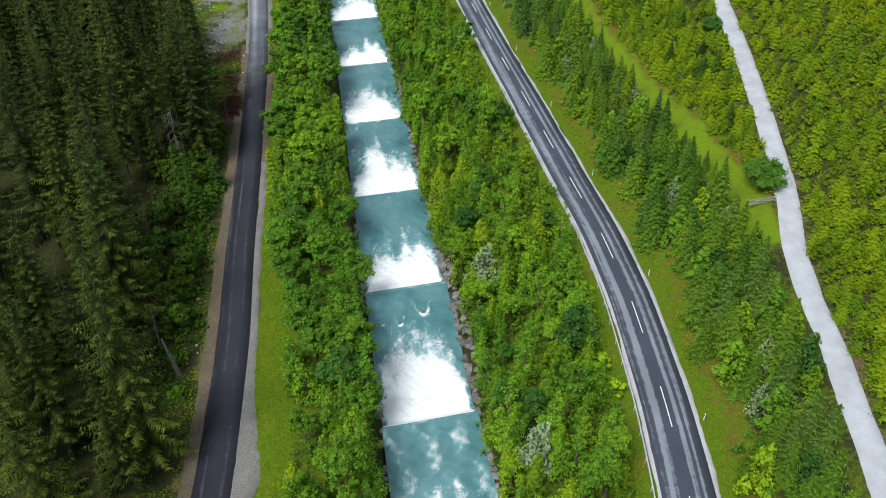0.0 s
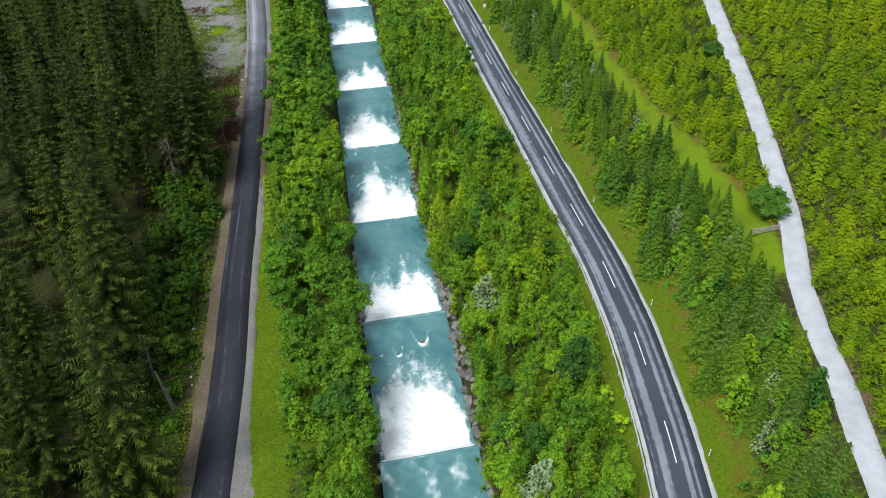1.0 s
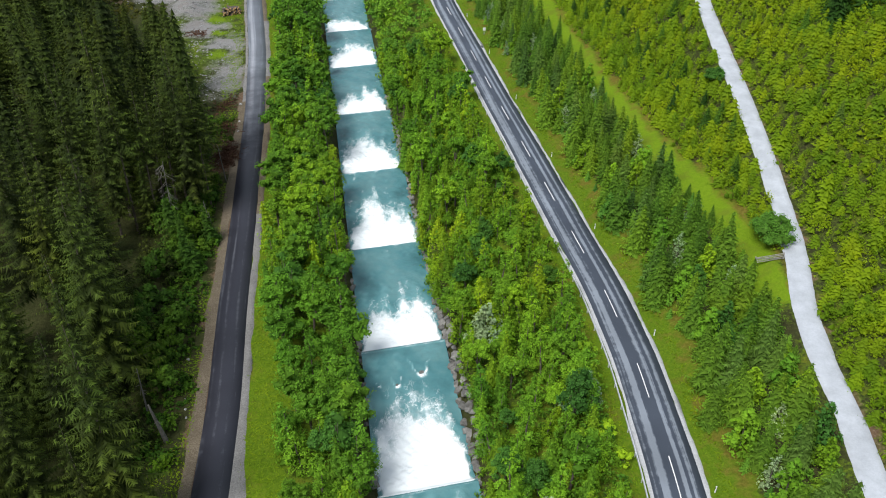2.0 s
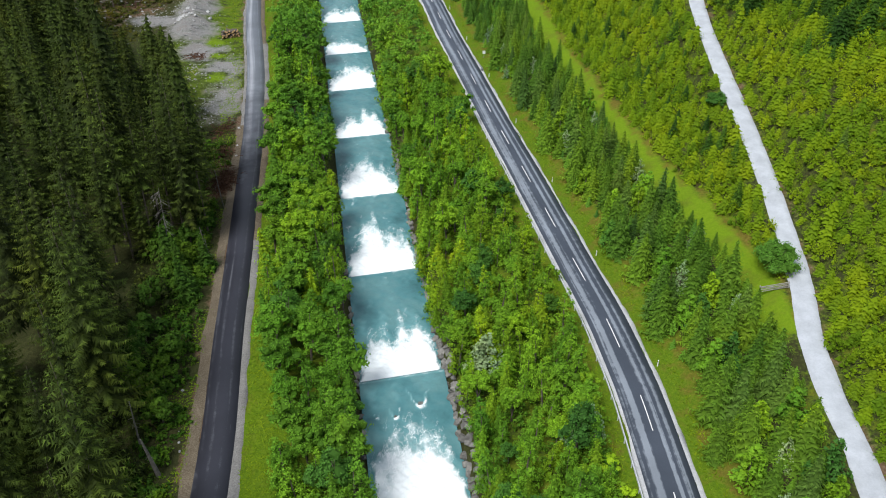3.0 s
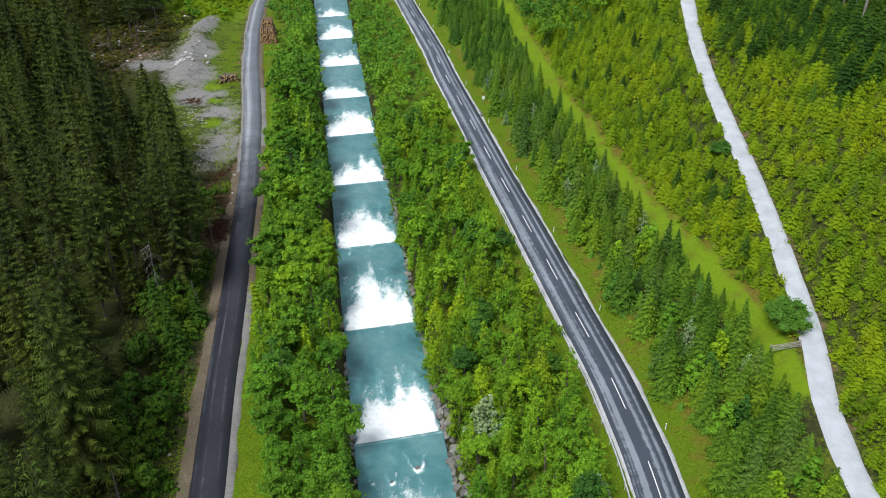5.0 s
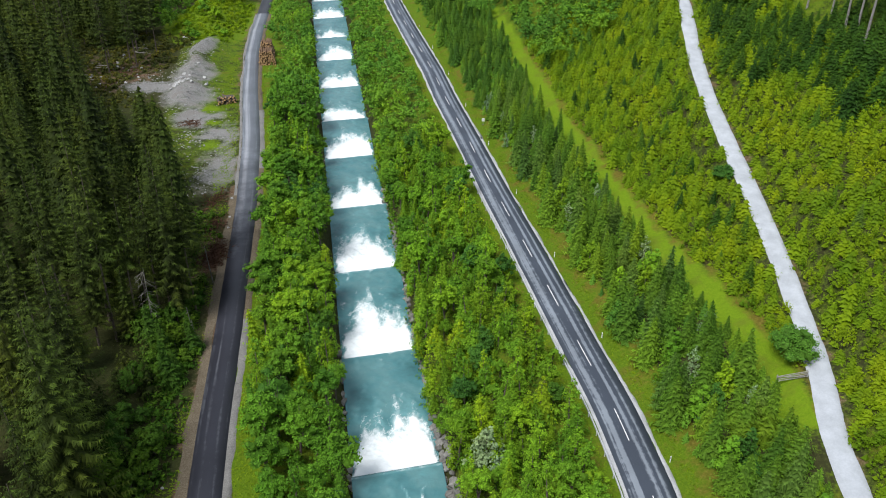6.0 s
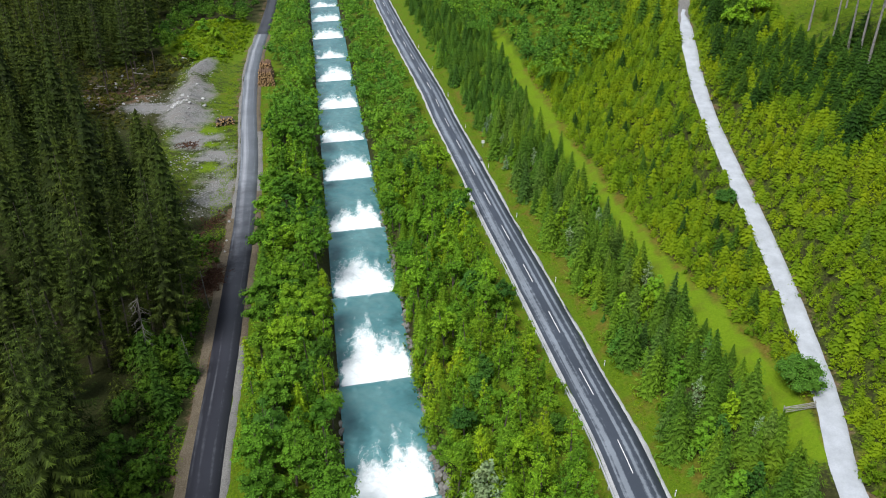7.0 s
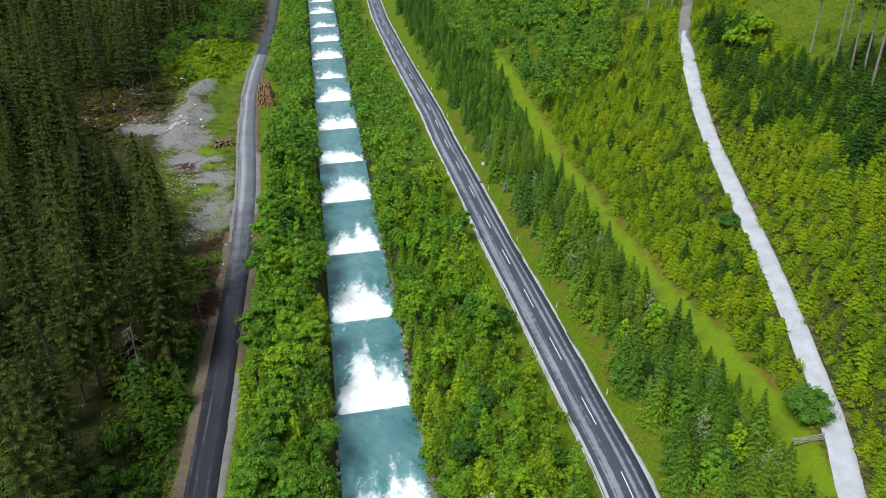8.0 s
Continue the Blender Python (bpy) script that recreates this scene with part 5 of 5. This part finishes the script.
def build_delineators():
    def one(y, off):
        top = tagged(new("delineator_post"), "white plastic roadside post with a black band", "post", "delineator posts")
        bm = bmesh.new()
        rod(bm, (0, 0, -0.3), (0, 0, 1.05), 0.085, 0.075, 8)
        part("shaft", bm, PAINT_WHITE, top)
        bm = rod(bmesh.new(), (0, 0, 0.72), (0, 0, 0.92), 0.083, 0.081, 8)
        band = part("band", bm, PLASTIC_BLACK, top, "black reflector band")
        part("reflector", box(bmesh.new(), (0.07, 0.02, 0.14), pose(0, -0.085, 0.82)), PAINT_WHITE, band, "small pale reflector")
        top.matrix_basis = road_frame(y, off, 0.02)
        return top
    first = one(65.6, 4.1)
    for y in (93.0, 120.6, 146.4, 173.5, 200.6, 227.9, 255.5, 283.0, 310.0):
        copy_thing(first, road_frame(y, 4.1, 0.02))
    sign = tagged(new("marker_sign"), "small white roadside marker plate on a steel post", "sign")
    part("post", rod(bmesh.new(), (0, 0, -0.3), (0, 0, 1.5), 0.03, 0.03, 8), STEEL, sign)
    part("plate", box(bmesh.new(), (0.75, 0.05, 0.85), pose(0, -0.055, 1.35), 0.015), PAINT_WHITE, sign)
    part("base", box(bmesh.new(), (0.4, 0.4, 0.3), pose(0, 0, -0.05), 0.03), CONCRETE, sign)
    x, y = 10.9, 214.3
    sign.matrix_basis = pose(x, y, float(ground_z(x, y)), 0, 0, 8)


build_delineators()


def build_gate():
    gate = tagged(new("field_gate"), "weathered grey timber bar gate beside the path", "gate")
    for x in (-2.0, 2.05):
        part("post", rod(bmesh.new(), (x, 0, -0.4), (x, 0, 1.35), 0.10, 0.085, 8), WEATHERED, gate)
    for z in (0.35, 0.65, 0.95, 1.2):
        part("rail", box(bmesh.new(), (4.3, 0.06, 0.13), pose(0, -0.12, z), 0.01), WEATHERED, gate)
    part("brace", box(bmesh.new(), (4.1, 0.05, 0.11), pose(0, -0.17, 0.77, 0, 12, 0), 0.01), WEATHERED, gate)
    gate.matrix_basis = pose(47.4, 101.8, float(ground_z(47.4, 101.8)), 0, -9, 4)


build_gate()


# ---- beside the track ----
def log_pile(name, label, x, y, turn, rows, length, radius, seed, jumble=0.0, base=0, bark=LOG_BARK):
    rng = random.Random(seed)
    pile = tagged(new(name), label, "log pile")
    wood, end = bmesh.new(), None
    me = bpy.data.meshes.new("log")
    bmesh.ops.create_cone(wood, cap_ends=True, segments=10, radius1=1.0, radius2=0.93, depth=1.0, matrix=pose(0, 0, 0, 90, 0, 0))
    for fc in wood.faces:
        fc.material_index = 1 if len(fc.verts) > 4 else 0
    wood.to_mesh(me)
    wood.free()
    me.materials.append(bark)
    me.materials.append(LOG_END)
    for j in range(rows):
        count = (base - j // 3) if base else rows * 2 - j
        for i in range(count):
            r = radius * rng.uniform(0.75, 1.15)
            m = pose((i - count / 2) * radius * 2.02 + rng.uniform(-0.05, 0.05), rng.uniform(-0.25, 0.25), radius + j * radius * 1.75, rng.uniform(-jumble, jumble), 0, rng.uniform(-jumble, jumble))
            part_mesh("log", me, pile, m=m @ Matrix.Diagonal((r, length * rng.uniform(0.9, 1.08), r, 1)))
    z = float(ground_z(x, y))
    pile.matrix_basis = pose(x, y, z - 0.05, -3, 0, turn)
    return pile


log_pile("log_pile", "stacked pile of freshly cut logs with orange ends", -56.0, 281.0, 10, 12, 5.0, 0.22, 3, 6.0, 12)
log_pile("log_pile", "second stack of freshly cut logs beside the track", -57.6, 290.0, 10, 13, 5.0, 0.22, 5, 6.0, 11)
log_pile("log_pile", "small dark heap of old logs on gravel", -60.8, 243.0, 24, 4, 3.2, 0.27, 4, 16.0, 9, bark=OLD_BARK)


def build_brash():
    """Torn brown roots, bark and sticks at the forest edge."""
    rng = np.random.default_rng(61)
    for k, (x, y, rx, ry, n, high) in enumerate([(-43.9, 154.0, 2.2, 5.5, 700, 1.5), (-46.8, 167.0, 2.0, 5.0, 150, 0.8), (-49.4, 179.0, 2.2, 5.0, 170, 0.7), (-97.0, 268.0, 9.0, 9.0, 260, 0.5), (-66.8, 225.0, 3.0, 3.0, 150, 0.6)]):
        px, py = x + rng.normal(0, 0.5, n) * rx, y + rng.normal(0, 0.5, n) * ry
        pz = ground_z(px, py) + np.abs(rng.normal(0, 0.45, n)) * high * np.exp(-((px - x) / rx) ** 2)
        d = rng.normal(size=(n, 3)) * np.array([1, 1, 0.35])
        d /= np.linalg.norm(d, axis=1, keepdims=True)
        long = rng.uniform(0.4, 1.7, n)[:, None]
        thick = rng.uniform(0.03, 0.11, n)[:, None]
        s1 = np.cross(d, rng.normal(size=(n, 3)))
        s1 /= np.linalg.norm(s1, axis=1, keepdims=True)
        s2 = np.cross(d, s1)
        c = np.stack([px, py, pz], 1)
        corners = [s1, s2, -s1, -s2]
        V = np.stack([c - d * long / 2 + q * thick for q in corners] + [c + d * long / 2 + q * thick * 0.6 for q in corners], 1).reshape(-1, 3)
        base = np.arange(n)[:, None, None] * 8
        quad = np.array([[0, 1, 5, 4], [1, 2, 6, 5], [2, 3, 7, 6], [3, 0, 4, 7]])[None]
        ob = new("brash", mesh_of("brash", V, (base + quad).reshape(-1, 4), BRASH))
        tagged(ob, "heap of torn brown roots, bark and sticks", "brash", kind="stuff")


build_brash()


def build_fallen():
    rng = random.Random(66)
    for _ in range(16):
        x, y, a, long = rng.uniform(-116, -99), rng.uniform(254, 296), rng.uniform(-0.6, 0.6), rng.uniform(3, 7)
        top = tagged(new("fallen_stem"), "pale bare tree stem lying on the cleared slope", "log", "fallen stems")
        dx, dy = long * math.cos(a), long * math.sin(a)
        za, zb = float(ground_z(x, y)) + 0.35, float(ground_z(x + dx, y + dy)) + 0.3
        bm = rod(bmesh.new(), (0, 0, 0), (dx, dy, zb - za), 0.14, 0.06, 7)
        for k in (0.35, 0.6, 0.8):
            b = rng.uniform(0, 6.28)
            rod(bm, (dx * k, dy * k, (zb - za) * k), (dx * k + 0.7 * math.cos(b), dy * k + 0.7 * math.sin(b), (zb - za) * k + 0.4), 0.04, 0.015, 4)
        part("stem", bm, WEATHERED, top)
        top.location = (x, y, za)


build_fallen()


def build_bare_trunks():
    def bare(name, label, h, thick, limbs, spread, seed):
        rng = random.Random(seed)
        top = tagged(new(name), label, "tree")
        part("trunk", rod(bmesh.new(), (0, 0, -0.5), (0.1, 0.05, h), thick, thick * 0.3, 8), DEADWOOD, top)
        for _ in range(limbs):
            z, a, s = rng.uniform(0.35, 0.98) * h, rng.uniform(0, 6.28), rng.uniform(0.6, 1.0) * spread
            bm = rod(bmesh.new(), (0.06, 0.03, z), (math.cos(a) * s, math.sin(a) * s, z - 0.75 * s), 0.035, 0.012, 5)
            rod(bm, (math.cos(a) * s * 0.6, math.sin(a) * s * 0.6, z - 0.45 * s), (math.cos(a + 0.5) * s, math.sin(a + 0.5) * s, z - 0.9 * s), 0.02, 0.01, 4)
            part("limb", bm, DEADWOOD, top)
        return top
    for x, y, h, thick, limbs, spread, rx, ry in [(-35.3, 76.9, 7.2, 0.36, 3, 0.9, 3, -7), (-45.6, 122.3, 16.5, 0.10, 26, 1.9, 0, 2), (-39.4, 123.8, 6.0, 0.13, 5, 1.0, 2, -3),
                                                   (-40.2, 125.5, 7.0, 0.12, 5, 1.0, -2, -6), (-41.9, 144.5, 8.0, 0.14, 5, 1.1, 0, -4), (-38.9, 81.5, 9.0, 0.16, 5, 1.1, 2, 2)]:
        t = bare("dead_tree", "bare grey dead tree with broken limbs", h, thick, limbs, spread, int(y))
        t.matrix_basis = pose(x, y, float(ground_z(x, y)), rx, ry, 0)


build_bare_trunks()


def build_pale_rocks():
    rng = random.Random(71)
    spots = [(-89, 305.5, 1.7), (-90, 307, 1.1), (-101.5, 271.5, 1.5), (-102.5, 275, 1.1), (-103.5, 284, 1.4), (-112, 262, 1.2), (-96, 256, 1.0), (-92, 262, 0.9), (-72, 262, 1.2), (-70, 256, 1.5),
             (-73, 250, 1.0), (-66, 226, 0.9), (-76, 272, 1.1), (-34.3, 82.6, 0.45), (-34.8, 84.5, 0.35), (-33.8, 81.0, 0.4), (-36.4, 92.6, 0.5), (-43.8, 166, 0.7), (-44.6, 171, 0.6), (-46, 180, 0.8), (57.6, 84.5, 0.6)]
    spots += [(rng.gauss(-77.5, 1.6), rng.gauss(255, 2.6), rng.uniform(0.5, 1.3)) for _ in range(44)]
    spots += [(rng.gauss(-100, 8), rng.gauss(268, 10), rng.uniform(0.5, 1.3)) for _ in range(16)]
    for x, y, s in spots:
        ob = tagged(new("rock", rng.choice(PALE)), "pale grey broken rock lying on the ground", "rock", "loose rocks")
        ob.matrix_basis = pose(x, y, float(ground_z(x, y)) + 0.15 * s, rng.uniform(-25, 25), rng.uniform(-25, 25), rng.uniform(0, 360)) @ Matrix.Diagonal((s * 1.2, s, s, 1))
    n = 2400
    r = np.random.default_rng(72)
    k = r.integers(0, len(CLEAR), n)
    cx, cy, cw, ch = np.array(CLEAR).T
    x, y = cx[k] + r.normal(0, 0.45, n) * cw[k], cy[k] + r.normal(0, 0.45, n) * ch[k]
    ok = track_x(y) - x > 3.4
    x, y = x[ok], y[ok]
    z = ground_z(x, y)
    s = r.uniform(0.1, 0.5, len(x)) ** 1.5
    octa = np.array([(1, 0, 0), (0, 1, 0), (-1, 0, 0), (0, -1, 0), (0, 0, 0.7), (0, 0, -0.7)])
    F = np.array([(0, 1, 4), (1, 2, 4), (2, 3, 4), (3, 0, 4), (1, 0, 5), (2, 1, 5), (3, 2, 5), (0, 3, 5)])
    V = (octa[None] * r.uniform(0.6, 1.3, (len(x), 6, 3)) * s[:, None, None] + np.stack([x, y, z], 1)[:, None]).reshape(-1, 3)
    me = mesh_of("rubble", V, (np.arange(len(x))[:, None, None] * 6 + F[None]).reshape(-1, 3), PALE_STONE)
    tagged(new("rubble", me), "scattered pale stones on the gravel clearing", "stones", kind="stuff")


build_pale_rocks()


# ---- low growth ----
def build_mound_growth():
    def on_mound(x, y):
        return (np.hypot((x + 83 + 0.1 * (y - 331)) / 14, (y - 334) / 31) < 1 + 0.12 * np.sin(x * 0.9) + 0.1 * np.sin(y * 0.5)) & (track_x(y) - x > 4.2)
    low = [spire_arrays(500 + i, 1.3, 1.4, 110, 0.42, 7) for i in range(3)]
    xs, ys = scatter(-108, -66, 296, 372, 2.0, on_mound, 81)
    plant_joined("mound_weeds", "yellow-green weeds covering the old spoil heap", "weeds", low, LEAF_FIELD, xs, ys, 82, (0.4, 1.1))
    clump = [bush_tree(505 + i, "mound_shrub", "leafy green shrub on the old spoil heap", "shrub", "shrubs on the spoil heap", mt, 3.4, 2.0, 16, 800, 0.4) for i, mt in enumerate((LEAF_ALDER_OLD, LEAF_YELLOW))]
    plant(clump, np.array([-76.5, -79.0, -85.5, -88.5, -91.0, -82.0, -87.0, -90.0, -84.0]), np.array([309.0, 311.0, 303.0, 308.0, 316.0, 322.0, 327.0, 338.0, 344.0]), 87, (0.7, 1.35))
    remove_model(clump)
    tall = [bush_arrays(510 + i, 8.5, 3.0, 18, 380, 0.45, coarse=True) for i in range(3)]

    def behind(x, y):
        off = track_x(y) - x
        return (((y > 356) & (off > 5.5)) | ((x < -96) & (y > 306))) & (off < 36)
    xs, ys = scatter(-124, -72, 300, 450, 4.6, behind, 83)
    plant_joined("clearing_wood", "bright broadleaf trees at the back of the clearing", "trees", tall, LEAF_CONE, xs, ys, 84, (0.55, 1.1))
    brush = [spire_arrays(520 + i, 0.9, 1.2, 60, 0.5, 6) for i in range(3)]
    xs, ys = scatter(-128, -84, 236, 312, 2.0, lambda x, y: (x < -86 + 3 * np.sin(y * 0.3)) & ~clearing(x, y, 0.8), 85)
    plant_joined("brown_brush", "low brown and olive brush on the cleared slope", "brush", brush, LEAF_BRUSH, xs, ys, 86, (0.4, 1.2))


build_mound_growth()


def build_grass():
    """Tufts on the verges, the grass strip and the felled slope."""
    rng = np.random.default_rng(91)

    def verge(x, y):
        r = x - road_x(y)
        right = (r > 4.3) & (r < 6.4)
        left = (r < -4.4) & (r > -7.0)
        track = (x > track_x(y) + 3.4) & (x < track_x(y) + np.interp(y, [40, 88, 104, 330], [9.5, 8.8, 4.6, 4.2]))
        slope = (x > 72) & (y > 180) & (y < 262) & (x > path_x(y) + 4)
        edge = (track_x(y) - x > 3.6) & (track_x(y) - x < 8.5) & (np.sin(y * 0.37) + np.sin(y * 0.11 + x) > -0.4)
        return (right | left | track | slope | edge) & seen_side(x, y, 2) & (np.abs(x - path_x(y)) > 2.2)
    xs, ys = scatter(-75, 110, 42, 290, 0.62, verge, 92)
    n = len(xs)
    zs = ground_z(xs, ys)
    blades = 3
    a = rng.uniform(0, 6.283, (n, blades))
    high, lean = rng.uniform(0.06, 0.22, (n, blades)), rng.uniform(0.3, 0.7, (n, blades))
    ox, oy = rng.normal(0, 0.14, (n, blades)), rng.normal(0, 0.14, (n, blades))
    w = 0.11
    bx, by, bz = xs[:, None] + ox, ys[:, None] + oy, np.repeat(zs[:, None], blades, 1) - 0.02
    ca, sa = np.cos(a), np.sin(a)
    V = np.stack([np.stack([bx - sa * w, by + ca * w, bz], -1), np.stack([bx + sa * w, by - ca * w, bz], -1), np.stack([bx + ca * lean, by + sa * lean, bz + high], -1)], 2).reshape(-1, 3)
    tone = np.repeat(rng.uniform(0.25, 0.95, n), blades * 3)
    me = mesh_of("grass_tufts", V, np.arange(len(V)).reshape(-1, 3), GRASS_BLADES)
    put_attr(me, "plant", tone)
    tagged(new("grass_tufts", me), "rough green and straw-coloured grass on the verges", "grass", kind="stuff")


build_grass()


# ---- stones of the river bank, last ----
def build_riprap():
    for side, y0, y1, rows, keep in ((1, 56, 190, 3, 0.97), (-1, 56, 130, 2, 0.6)):
        rng = random.Random(95 + side)
        base = tagged(new("riverbank"), "sloping bank of grey quarried blocks along the river", "bank", kind="structure")
        y = y0
        while y < y1:
            for r in range(rows):
                if rng.random() > keep or (r == 2 and not 74 < y < 104):
                    continue
                u = side * (6.0 + 0.8 * r + rng.uniform(-0.2, 0.2))
                yy = y + rng.uniform(-0.5, 0.5) + SKEW * u
                x = float(river_x(yy)) + u
                s = rng.uniform(1.0, 1.9)
                m = pose(x, yy, float(ground_z(x, yy)) + 0.25, rng.uniform(-30, 30), rng.uniform(-30, 30), rng.uniform(0, 360))
                part_mesh("stone", STONES[rng.randrange(8)], base, m=m @ Matrix.Diagonal((s * 1.2, s * 0.95, s, 1)))
            y += 1.02 if side > 0 else 1.5


build_riprap()
